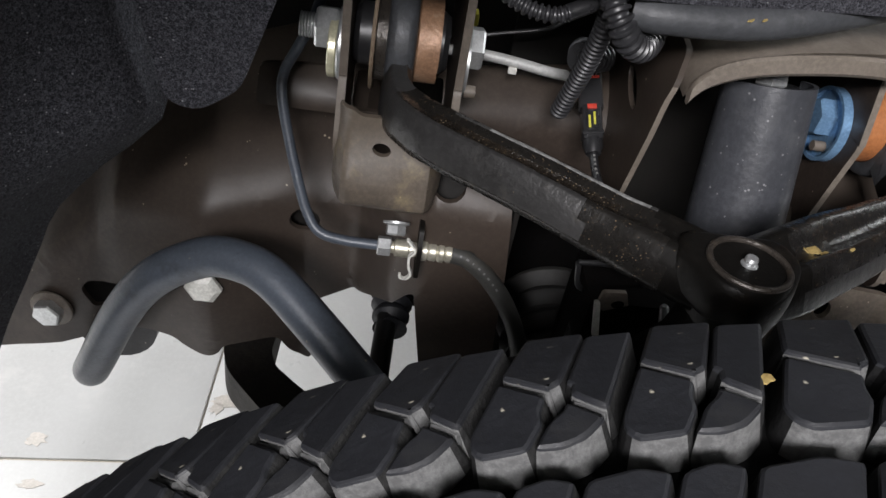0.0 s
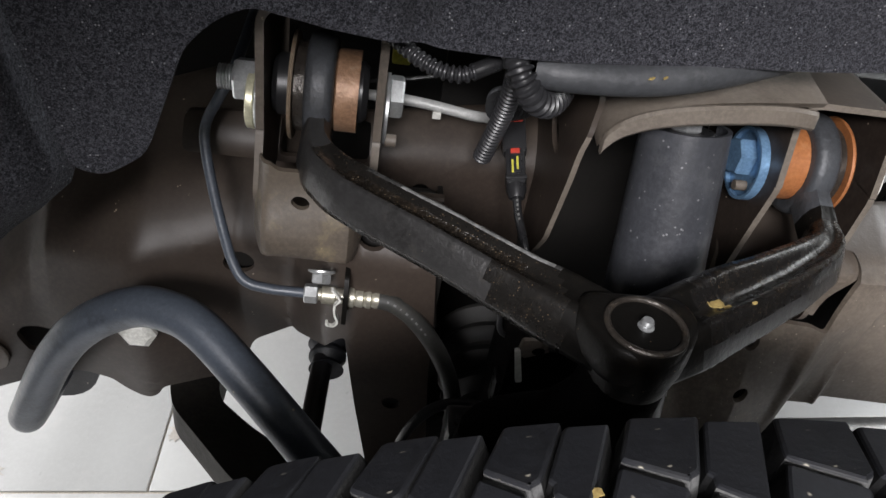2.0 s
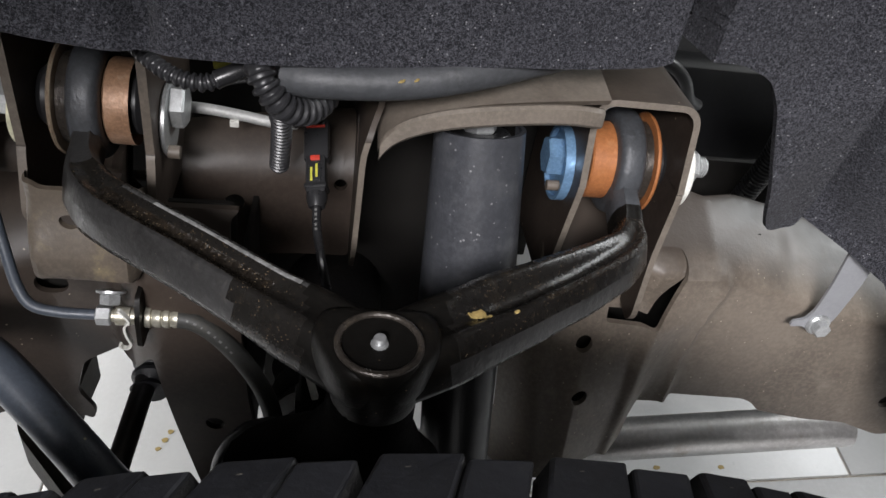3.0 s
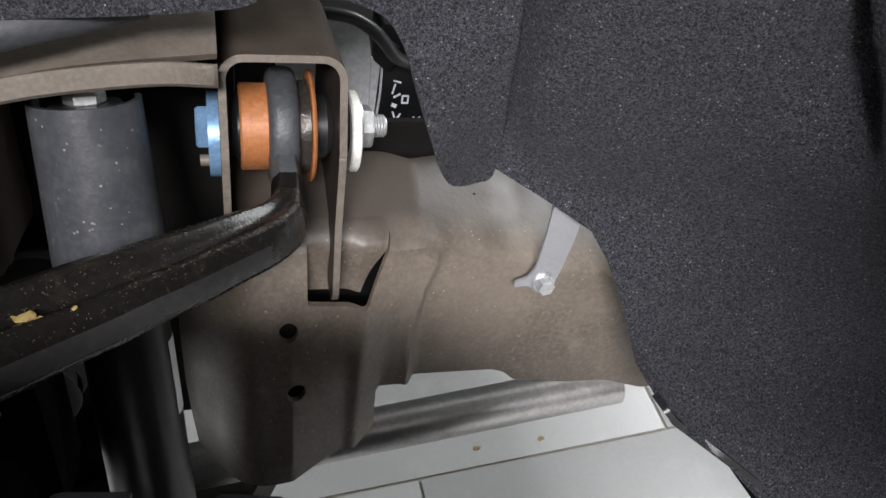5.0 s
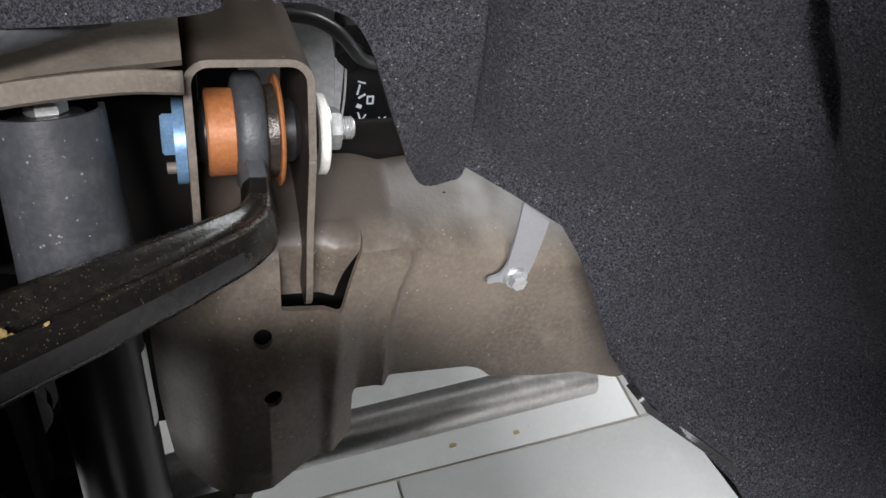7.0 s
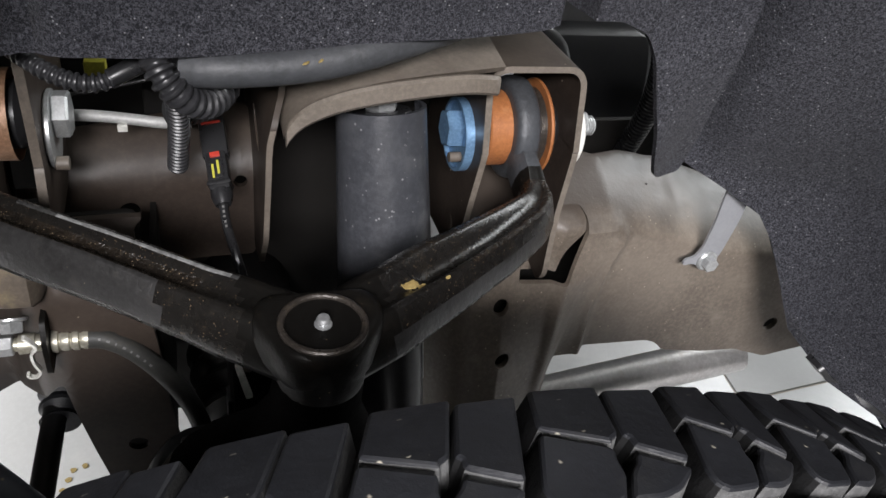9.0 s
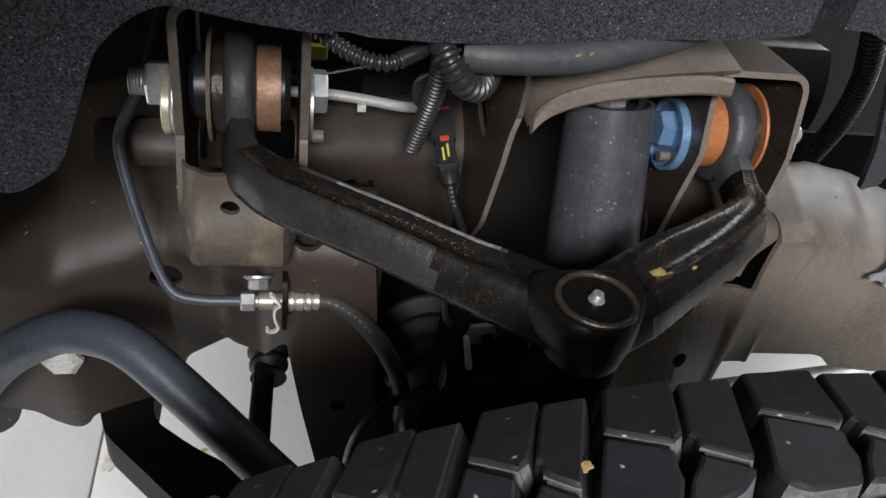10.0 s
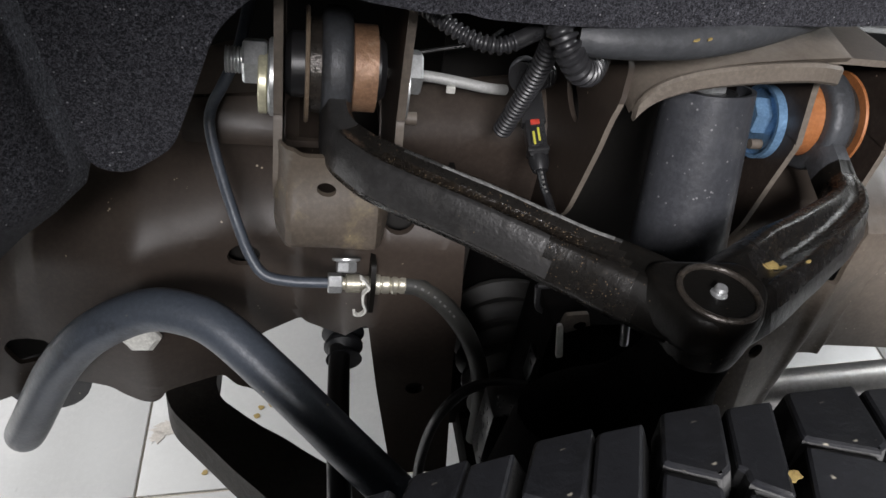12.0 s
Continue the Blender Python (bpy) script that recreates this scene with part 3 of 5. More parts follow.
# Shock tower: arched roof, rolled lip, side wall.
lip_curve = spline([(0.1415, 0.338, 0.727), (0.1450, 0.338, 0.7350), (0.152, 0.338, 0.7430), (0.165, 0.338, 0.7500), (0.182, 0.339, 0.7550), (0.207, 0.340, 0.7590), (0.2525, 0.346, 0.7615)], 6)


flange_curve = spline([(0.1415, 0.338, 0.727), (0.1450, 0.338, 0.7345), (0.152, 0.338, 0.7415), (0.165, 0.338, 0.7475), (0.182, 0.339, 0.7512), (0.207, 0.340, 0.7545), (0.230, 0.343, 0.7552), (0.2440, 0.3455, 0.7538), (0.2500, 0.3485, 0.7520), (0.2525, 0.353, 0.7500)], 6)


def ribbon(curve, sections):
    """Lofts a loop of (dy, dz) offsets along a curve."""
    return loft([[p + Vector((0, a, b)) for a, b in sections] for p in curve])


part("tower_roof", ribbon(lip_curve[2:], [(-0.0015, -0.0010), (0.001, -0.0045), (0.05, 0.003), (0.12, 0.008), (0.12, 0.0115), (0.05, 0.0070), (0.012, 0.0010)]), EDGE, rail)
part("tower_lip", ribbon(flange_curve[3:], [(-0.0022, 0.0030), (-0.0040, 0.0032), (-0.0056, 0.0018), (-0.0064, -0.0050), (-0.0046, -0.0070), (-0.0018, -0.0066), (-0.0008, -0.0040), (0.004, -0.0038), (0.004, -0.0014), (-0.0010, -0.0010)]), LIGHTEDGE, rail)
tower_wall = part("tower_wall", sheet(rounded([(0.339, 0.730), (0.3440, 0.702), (0.3515, 0.675), (0.3590, 0.650), (0.385, 0.615), (0.47, 0.60), (0.47, 0.755), (0.352, 0.744)], 0.006, 4), [ellipse(0.393, 0.7035, 0.016, 0.0065, 24)],
                               lambda u, v: 0.1345 + 9.0 * max(0.0, v - 0.715) ** 2, 0.0030, 0.008, lambda u, v, d: Vector((d, u, v))), RAIL, rail)
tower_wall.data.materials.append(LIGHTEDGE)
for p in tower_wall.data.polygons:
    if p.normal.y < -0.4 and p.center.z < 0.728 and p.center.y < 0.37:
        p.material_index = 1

# ---- upper control arm ----
arm = thing("upper_control_arm", (0.14, 0.222, 0.675), "black oily forged A-shaped upper control arm with grease specks", "control arm")
AX_F, AX_R = (0.387, 0.7155), (0.387, 0.7035)


# Forged section, from the far foot over the crest, the trough and the near rim to the near foot: (across, up) from the crest.
ARM_SECTION = [(-0.0060, -0.0215), (-0.0075, -0.0120), (-0.0062, -0.0050), (-0.0035, -0.0012), (-0.0012, 0.0), (0.0006, -0.0003), (0.0030, -0.0036), (0.0060, -0.0052),
               (0.0090, -0.0046), (0.0112, -0.0022), (0.0128, -0.0012), (0.0146, -0.0026), (0.0172, -0.0095), (0.0196, -0.0175), (0.0188, -0.0212), (0.0070, -0.0225)]


def arm_limb(rows, per=7):
    """rows: middle of the section, its width and height as shares of the full section, how deep the trough is."""
    cs = spline([r[0] for r in rows], per)
    rings = []
    for i, c in enumerate(cs):
        f = i / per
        k = min(int(f), len(rows) - 2)
        g = smooth(0, 1, f - k)
        ws, hs, d = ((1 - g) * rows[k][j] + g * rows[k + 1][j] for j in (1, 2, 3))
        t = (cs[min(i + 1, len(cs) - 1)] - cs[max(i - 1, 0)]).normalized()
        side = Vector((t.y, -t.x, 0)).normalized()
        if side.y > 0 or (abs(side.y) < 0.3 and rows[0][0][0] > 0.1 and side.x < 0):
            side = -side
        up = side.cross(t)
        up = up if up.z > 0 else -up
        ring = []
        for j, (q, e) in enumerate(ARM_SECTION):
            if 5 <= j <= 9:
                e = -0.0006 + d * (e + 0.0006)
            elif j in (2, 3, 11):
                e = e * (0.6 + 0.4 * d) - 0.002 * (1 - d)
            lump = 0.00035 * noise.noise(Vector((c.x * 90, q * 160, j * 0.7)))
            ring.append(c + side * ((q - 0.006) * ws) + up * ((e + 0.011) * hs + lump))
        rings.append(ring)
    return loft(rings)


front_limb = arm_limb([((0.0014, 0.3740, 0.7110), 0.56, 0.90, 0.0), ((0.0014, 0.3570, 0.7030), 0.58, 0.95, 0.0), ((0.0035, 0.3430, 0.6995), 0.70, 1.0, 0.05), ((0.0115, 0.3275, 0.7000), 0.86, 1.0, 0.35),
                       ((0.0265, 0.3103, 0.7015), 1.0, 1.0, 0.9), ((0.0665, 0.2809, 0.7015), 1.0, 1.0, 1.0), ((0.0965, 0.2595, 0.7000), 1.05, 1.0, 0.8),
                       ((0.1165, 0.2445, 0.7005), 1.22, 1.0, 0.4), ((0.1420, 0.2250, 0.7010), 1.3, 0.95, 0.0)])
rear_limb = arm_limb([((0.2825, 0.3740, 0.7010), 0.60, 1.00, 0.0), ((0.2828, 0.3560, 0.6925), 0.60, 1.00, 0.0), ((0.2822, 0.3400, 0.6870), 0.66, 0.95, 0.05), ((0.2765, 0.3235, 0.6875), 0.84, 0.95, 0.45),
                      ((0.2600, 0.3060, 0.6910), 1.02, 0.95, 1.0), ((0.2290, 0.2820, 0.6950), 1.20, 0.95, 1.5), ((0.1970, 0.2610, 0.6970), 1.38, 0.95, 1.8),
                      ((0.1700, 0.2410, 0.7000), 1.40, 1.0, 1.1), ((0.1430, 0.2235, 0.7010), 1.3, 0.95, 0.0)])
limb = part("front_limb", front_limb, IRON, arm, angle=75)
# Wear and the crest's highlight together in one bright colour.
CREST_GLINT = material("worn_iron_glint", (0.40, 0.40, 0.39), 0.34, 0.5, (0.09, 0.09, 0.088), None, 160, 420, 0.3, 0.1)
GRIT = material("oily_grit_on_iron", (0.014, 0.0108, 0.008), 0.26, 0.1, (0.007, 0.006, 0.005), (0.030, 0.021, 0.013), 60, 420, 0.9, 0.4, (0.30, 0.23, 0.15), 0.22, 900)
# Weaker step of the painted highlight, mixed with wear.
HALF = material("worn_iron_dim_glint", (0.075, 0.074, 0.072), 0.28, 0.4, (0.024, 0.024, 0.023), None, 60, 420, 0.3, 0.1)
for m in (DUSTIRON, CREST_GLINT, DARKIRON, GRIT, HALF):
    limb.data.materials.append(m)
for p in limb.data.polygons:
    row, col = divmod(p.index, 16)
    if col in (10, 11, 12):  # the near flank is dusty up to a darker end
        p.material_index = 1 if p.center.x < 0.084 else 0
    if col == 4 and 0.030 < p.center.x < 0.120:  # the crest is worn, and its highlight is painted on as a brighter colour
        p.material_index = 2 if 0.046 < p.center.x < 0.112 else 5
    if col == 3 and 0.060 < p.center.x < 0.105 and row % 5:
        p.material_index = 5
    if col in (6, 7, 8, 9) and 0.020 < p.center.x < 0.100:
        p.material_index = 4
    if row < 17:
        p.material_index = 1
    if p.center.x > 0.114:
        p.material_index = 3
limb = part("rear_limb", rear_limb, IRON, arm, angle=75)
for m in (DARKIRON, GRIT, DUSTIRON, EYEIRON):
    limb.data.materials.append(m)
for p in limb.data.polygons:
    row, col = divmod(p.index, 16)
    if row < 14:
        p.material_index = 4 if row < 9 else 1
    elif col in (2, 3, 8, 9, 10) and p.center.x > 0.215:
        p.material_index = 2
    elif p.center.x < 0.172:
        p.material_index = 1
    elif col == 12 and p.center.x < 0.27:
        p.material_index = 3
HUB = (0.1425, 0.2220)
WORN = material("worn_brown_iron", (0.048, 0.041, 0.035), 0.30, 0.4, (0.017, 0.0145, 0.012), (0.075, 0.060, 0.045), 60, 420, 0.3, 0.2)
# Hub and apex carry their shade in the darker iron.
part("hub", lathe([(0, -0.018), (0.0170, -0.018), (0.0182, -0.011), (0.0180, -0.002), (0.0178, 0.0060), (0.0170, 0.0082), (0.0146, 0.0086), (0.0138, 0.0055), (0, 0.0055)], pose(HUB[0], HUB[1], 0.7048), 40), DARKIRON, arm)
plan = rounded([(-0.027, 0.008), (-0.014, -0.0180), (0.012, -0.0180), (0.027, 0.006), (0.023, 0.022), (-0.023, 0.022)], 0.013, 8)
part("apex", loft([[Vector((HUB[0] + k * u, HUB[1] + k * v, z)) for u, v in plan] for z, k in ((0.6920, 0.82), (0.6940, 0.90), (0.6970, 0.97), (0.7030, 0.985), (0.7080, 0.97), (0.7112, 0.935), (0.7126, 0.87), (0.7132, 0.78), (0.7130, 0.60))]), DARKIRON, arm, angle=80)
ring = [Vector((HUB[0] + 0.0155 * math.cos(a), HUB[1] + 0.0155 * math.sin(a), 0.7134)) for a in (2 * math.pi * k / 48 for k in range(49))]
part("retaining_ring", tube(ring, 0.0014, 10), WORN, arm, "worn brown ring round the ball joint cap")
cap = part("ball_joint_cap", lathe([(0.0150, 0), (0.0138, 0.0008), (0.009, 0.0012), (0.004, 0.0016), (0, 0.0016)], pose(HUB[0], HUB[1], 0.7106), 36), IRON, arm, "oily black ball joint cap")
part("grease_nipple", lathe([(0.0034, 0), (0.0034, 0.0014), (0.0020, 0.0018), (0.0020, 0.0026), (0.0027, 0.0034), (0.0022, 0.0046), (0, 0.0050)], pose(HUB[0], HUB[1], 0.7120), 14), ZINC, cap, "shiny silver grease nipple")


def bushing(x0, x1, y, z, eye_mat, flip, sleeve_mat, disc_mat):
    """The eye of a limb with its pressed sleeve, flange disc and rubber."""
    r = 0.0305
    w = x1 - x0
    e = lathe([(0.0225, 0), (r - 0.0050, 0), (r - 0.0026, 0.0006), (r - 0.0008, 0.0022), (r, 0.0048), (r, w - 0.0048), (r - 0.0008, w - 0.0022), (r - 0.0026, w - 0.0006), (r - 0.0050, w), (0.0225, w)], along_x(x0, y, z), 48)
    part("eye", e, eye_mat, arm, "dull grey-black bushing eye", angle=60)
    a, b = (x1, x1 + 0.0125) if not flip else (x0 - 0.0135, x0)
    part("sleeve", lathe([(0.010, 0), (0.0212, 0), (0.0222, 0.001), (0.0222, b - a)], along_x(a, y, z), 44), sleeve_mat, arm, "rusty copper-coloured bushing sleeve")
    s = -1 if not flip else 1
    xo = x0 if not flip else x1
    part("sleeve_collar", lathe([(0.0235, 0), (0.0240, 0.0055)], along_x(min(xo, xo + s * 0.0055), y, z), 44), WORN, arm)
    xd = xo + s * 0.0068
    part("flange_disc", lathe([(0.010, -0.001), (0.0285, -0.001), (0.0292, 0), (0.0285, 0.001), (0.010, 0.001)], along_x(xd, y, z), 48), disc_mat, arm)
    part("bushing_rubber", lathe([(0.0, 0), (0.014, 0), (0.0165, 0.003), (0.0165, 0.047), (0.014, 0.050), (0, 0.050)], along_x((x0 + x1) / 2 - 0.025, y, z), 32), SATIN, arm)


bushing(-0.0062, 0.0090, *AX_F, EYEIRON, False, COPPER, TAN)
bushing(0.2750, 0.2900, *AX_R, EYEIRON, True, ORANGE, ORANGE)

# ---- pivot bolts ----
front_bolt = thing("front_pivot_bolt", (0.0, *AX_F), "zinc-plated front pivot bolt with nut and alignment cam washers", "bolt")
y, z = AX_F
part("bolt_shank", thread(along_x(-0.0530, y, z), 0.0068, 0.018), ZINC, front_bolt)
part("nut", hex_prism(along_x(-0.0445, y, z, 12), 0.0205, 0.012), ZINC, front_bolt)
part("cam_washer", lathe([(0.0, 0), (0.0185, 0), (0.0195, 0.001), (0.0195, 0.0028), (0, 0.0028)], along_x(-0.0318, y - 0.003, z - 0.0065), 40), ZINC, front_bolt)
part("cam_tab", lathe([(0.0, 0), (0.0150, 0), (0.0158, 0.0006), (0.0158, 0.0040), (0.0150, 0.0046), (0, 0.0046)], along_x(-0.0366, y - 0.005, z - 0.0085), 36), IVORY, front_bolt, "pale yellow plated cam disc")
part("bolt_head", hex_prism(along_x(0.0375, y, z, 18), 0.0205, 0.0080), ZINC, front_bolt)
part("head_washer", lathe([(0, 0), (0.0185, 0), (0.0195, 0.001), (0.0195, 0.0026), (0, 0.0026)], along_x(0.0352, y - 0.003, z - 0.0065), 40), ZINC, front_bolt)
part("cam_pin", lathe([(0, 0), (0.0035, 0), (0.0035, 0.006), (0, 0.0065)], along_x(0.0375, y - 0.016, z - 0.0185), 14), EDGE, front_bolt)

rear_bolt = thing("rear_pivot_bolt", (0.28, *AX_R), "blue-plated rear pivot bolt with cam washer, white washer and nut", "bolt")
y, z = AX_R
part("bolt_head", hex_prism(along_x(0.2405, y, z, 4), 0.0200, 0.0100), BLUE, rear_bolt, "blue-plated hexagon bolt head")
part("cam_washer", lathe([(0, 0), (0.0195, 0), (0.0195, -0.0028), (0.0215, -0.0028), (0.0215, 0.0025), (0, 0.0025)], along_x(0.2493, y - 0.002, z - 0.003), 44), BLUE, rear_bolt, "blue-plated cup washer")
part("cam_pin", lathe([(0, 0), (0.003, 0), (0.003, 0.007), (0, 0.0075)], along_x(0.2420, y - 0.011, z - 0.0130), 14), EDGE, rear_bolt)
part("plain_washer", lathe([(0, 0), (0.0205, 0), (0.0215, 0.001), (0.0215, 0.0045), (0.0205, 0.0052), (0, 0.0052)], along_x(0.3162, y - 0.002, z - 0.002), 40), WHITE, rear_bolt, "whitish plated cam washer")
part("spacer", lathe([(0, 0), (0.015, 0), (0.015, 0.004), (0, 0.004)], along_x(0.3126, y, z), 24), INNER, rear_bolt)
part("flange", lathe([(0, 0), (0.0165, 0), (0.0155, 0.0018), (0, 0.003)], along_x(0.3213, y, z), 32), ZINC, rear_bolt)
part("nut", hex_prism(along_x(0.3225, y, z, 20), 0.0200, 0.0075), ZINC, rear_bolt)
part("bolt_shank", thread(along_x(0.3230, y, z), 0.0062, 0.0145), ZINC, rear_bolt)

# ---- shock absorber ----
shock = thing("shock_absorber", (0.214, 0.27, 0.36), "black shock absorber with a scuffed grey plastic dust cover", "shock absorber")
top, low = Vector((0.1955, 0.3640, 0.7300)), Vector((0.2130, 0.2800, 0.40))
ax = (top - low).normalized()


def shell(r0, r1, h0, h1, a0, a1, thick, m, n=40):
    rings = []
    for k in range(n + 1):
        a = radians(a0 + (a1 - a0) * k / n)
        c, s = math.cos(a), math.sin(a)
        loop = [(r0, h0), (r1, h1), (r1 - thick, h1), (r0 - thick, h0)]
        rings.append([m @ Vector((r * c, r * s, h)) for r, h in loop])
    return loft(rings)


upright = Matrix.Translation(top) @ (Vector((0, 0, 1)).rotation_difference(ax)).to_matrix().to_4x4()
part("dust_cover", shell(0.0236, 0.0272, 0.0, -0.104, -200, 20, 0.0024, upright), COVER, shock, "scuffed dark grey plastic dust cover")
part("cover_top", lathe([(0.0085, -0.002), (0.0150, -0.002), (0.0175, -0.006), (0.0214, -0.007), (0.0214, -0.011), (0.0085, -0.011)], upright, 36), PLASTIC, shock, "black rubber cap inside the dust cover")
part("top_nut", hex_prism(upright @ pose(0, 0, -0.0025, 0, 0, 10), 0.0155, 0.0060), ZINC, shock, "silver hexagon nut on the shock rod")
part("rod", lathe([(0, 0), (0.0055, 0), (0.0055, 0.0085), (0, 0.0085)], upright, 16), ZINC, shock)
part("tube", lathe([(0, -0.09), (0.0205, -0.09), (0.0215, -0.094), (0.0215, -0.345), (0.015, -0.36), (0, -0.36)], upright, 36), SATIN, shock, "satin black damper tube")
part("sticker", shell(0.0219, 0.0219, -0.122, -0.166, -22, 5, 0.0003, upright, 6), LABEL, shock, "white printed sticker")

# ---- stabiliser bar ----
sway = thing("stabiliser_bar", (-0.05, 0.31, 0.50), "thick blue-grey painted stabiliser bar with a raised bend", "stabiliser bar")
bar_path = spline([(-0.190, 0.62, 0.440), (-0.190, 0.47, 0.440), (-0.189, 0.395, 0.445), (-0.185, 0.360, 0.458), (-0.1765, 0.3500, 0.4770), (-0.1508, 0.3450, 0.5324), (-0.1266, 0.3425, 0.5659), (-0.0968, 0.3410, 0.5855),
                   (-0.0730, 0.3340, 0.5903), (-0.0541, 0.3245, 0.5871), (-0.0276, 0.3055, 0.5733), (-0.005, 0.288, 0.5605), (0.0139, 0.273, 0.5495), (0.049, 0.248, 0.528), (0.09, 0.225, 0.500)], 8)
part("bar", tube(bar_path, 0.0121, 28), BAR, sway)
part("bush", tube([Vector((-0.190, 0.475, 0.440)), Vector((-0.189, 0.415, 0.443))], 0.030, 24), RUBBER, sway, "black rubber stabiliser bush")

def print_bars(path, radius, start, step, widths, parent):
    """Pale unreadable printing: short bars laid along a hose on the side that faces the wheel opening."""
    pts = even(path, 0.0005)
    at = start
    for w in widths:
        k = int(at / 0.0005)
        if k + 1 >= len(pts):
            break
        t = (pts[k + 1] - pts[k - 1]).normalized()
        out = Vector((-0.15, -0.80, 0.60))
        out = (out - t * out.dot(t)).normalized()
        m = Matrix.Translation(pts[k] + out * (radius - 0.0001)) @ Matrix((t, out.cross(t), out)).transposed().to_4x4()
        part("printed_bar", box(-w / 2, w / 2, -0.0006, 0.0006, 0, 0.0002, 0, m), FAINT, parent, "pale worn printing")
        at += step


# ---- brake line and hose ----
line = thing("brake_line", (-0.05, 0.34, 0.62), "slim blue-black steel brake pipe with a zinc flare nut", "brake pipe")
pipe_path = spline([(-0.040, 0.47, 0.745), (-0.047, 0.405, 0.716), (-0.0545, 0.392, 0.700), (-0.0612, 0.391, 0.686), (-0.0622, 0.3865, 0.674), (-0.0560, 0.372, 0.656), (-0.0470, 0.355, 0.636), (-0.0400, 0.3435, 0.6240),
                    (-0.0320, 0.3370, 0.6165), (-0.0180, 0.3352, 0.6140), (0.002, 0.335, 0.6135)], 8)
part("pipe", tube(pipe_path, 0.0030, 12), BAR, line)
part("flare_nut", hex_prism(along_x(0.0010, 0.335, 0.6135, 8), 0.0098, 0.0078, 0.0006), ZINC, line, "bright zinc flare nut")
hose = thing("brake_hose", (0.06, 0.33, 0.55), "black rubber brake hose with olive zinc fittings in a clip", "brake hose")
yh, zh = 0.3352, 0.6132
part("fitting", lathe([(0, 0), (0.0036, 0), (0.0036, 0.002), (0.0052, 0.0026), (0.0052, 0.0100), (0.0044, 0.0106), (0.0044, 0.0150), (0, 0.015)], along_x(0.0085, yh, zh), 24), OLIVE, hose)
part("crimp_collar", lathe([(0, 0), (0.0058, 0), (0.0060, 0.0005), (0.0060, 0.0030), (0.0048, 0.0036), (0.0056, 0.0052), (0.0056, 0.0080), (0.0047, 0.0088), (0.0058, 0.0102), (0.0058, 0.0125), (0.0047, 0.0132), (0.0056, 0.0150), (0.0054, 0.0172), (0.0046, 0.0178), (0, 0.0178)],
                            along_x(0.0262, yh, zh), 28), OLIVE, hose, "crimped olive zinc collar")
part("rubber_hose", tube(spline([(0.0425, yh, zh), (0.052, 0.3345, 0.6115), (0.064, 0.332, 0.604), (0.077, 0.328, 0.590), (0.088, 0.325, 0.571), (0.095, 0.321, 0.551), (0.098, 0.316, 0.528), (0.097, 0.309, 0.505)], 8), 0.0054, 18), HOSE, hose)
print_bars(spline([(0.0425, yh, zh), (0.052, 0.3345, 0.6115), (0.064, 0.332, 0.604), (0.077, 0.328, 0.590), (0.088, 0.325, 0.571)], 8), 0.0054, 0.006, 0.0042, (0.0012, 0.0018, 0.0008, 0.0016, 0.0010, 0.0018, 0.0012, 0.0016), hose)
part("clip_plate", sheet(rounded([(0.324, 0.600), (0.350, 0.600), (0.350, 0.632), (0.330, 0.632), (0.324, 0.620)], 0.003, 3), [], lambda u, v: 0.0232, 0.0026, 0.02, lambda u, v, d: Vector((d, u, v))), DARKIRON, hose)
clip = [(0.0165, 0.3215, 0.6300), (0.0192, 0.3210, 0.6270), (0.0212, 0.3205, 0.6235), (0.0185, 0.3210, 0.6190), (0.0188, 0.3215, 0.6120), (0.0205, 0.3215, 0.6065), (0.0180, 0.3218, 0.6025), (0.0150, 0.3220, 0.6030), (0.0145, 0.3220, 0.6050)]
part("spring_clip", loft([[p + Vector((a, b, 0)) for a, b in ((0, -0.0015), (0.0013, -0.0015), (0.0013, 0.0015), (0, 0.0015))] for p in spline(clip, 6)]), WHITE, hose, "wavy silver spring clip")
cb = thing("clip_bolt", (0.010, 0.333, 0.632), "small bright zinc flange bolt under the bracket cup", "bolt")
cm = look((0.0102, 0.3360, 0.6305), (0.0102, 0.3360 + 0.62, 0.6305 + 0.78))
part("head", hex_prism(cm @ pose(0, 0, 0.0018, 0, 0, 22), 0.0100, 0.0058, 0.0008), ZINC, cb)
part("flange", lathe([(0, 0), (0.0076, 0), (0.0076, 0.0012), (0.005, 0.0022), (0, 0.0022)], cm, 24), ZINC, cb)

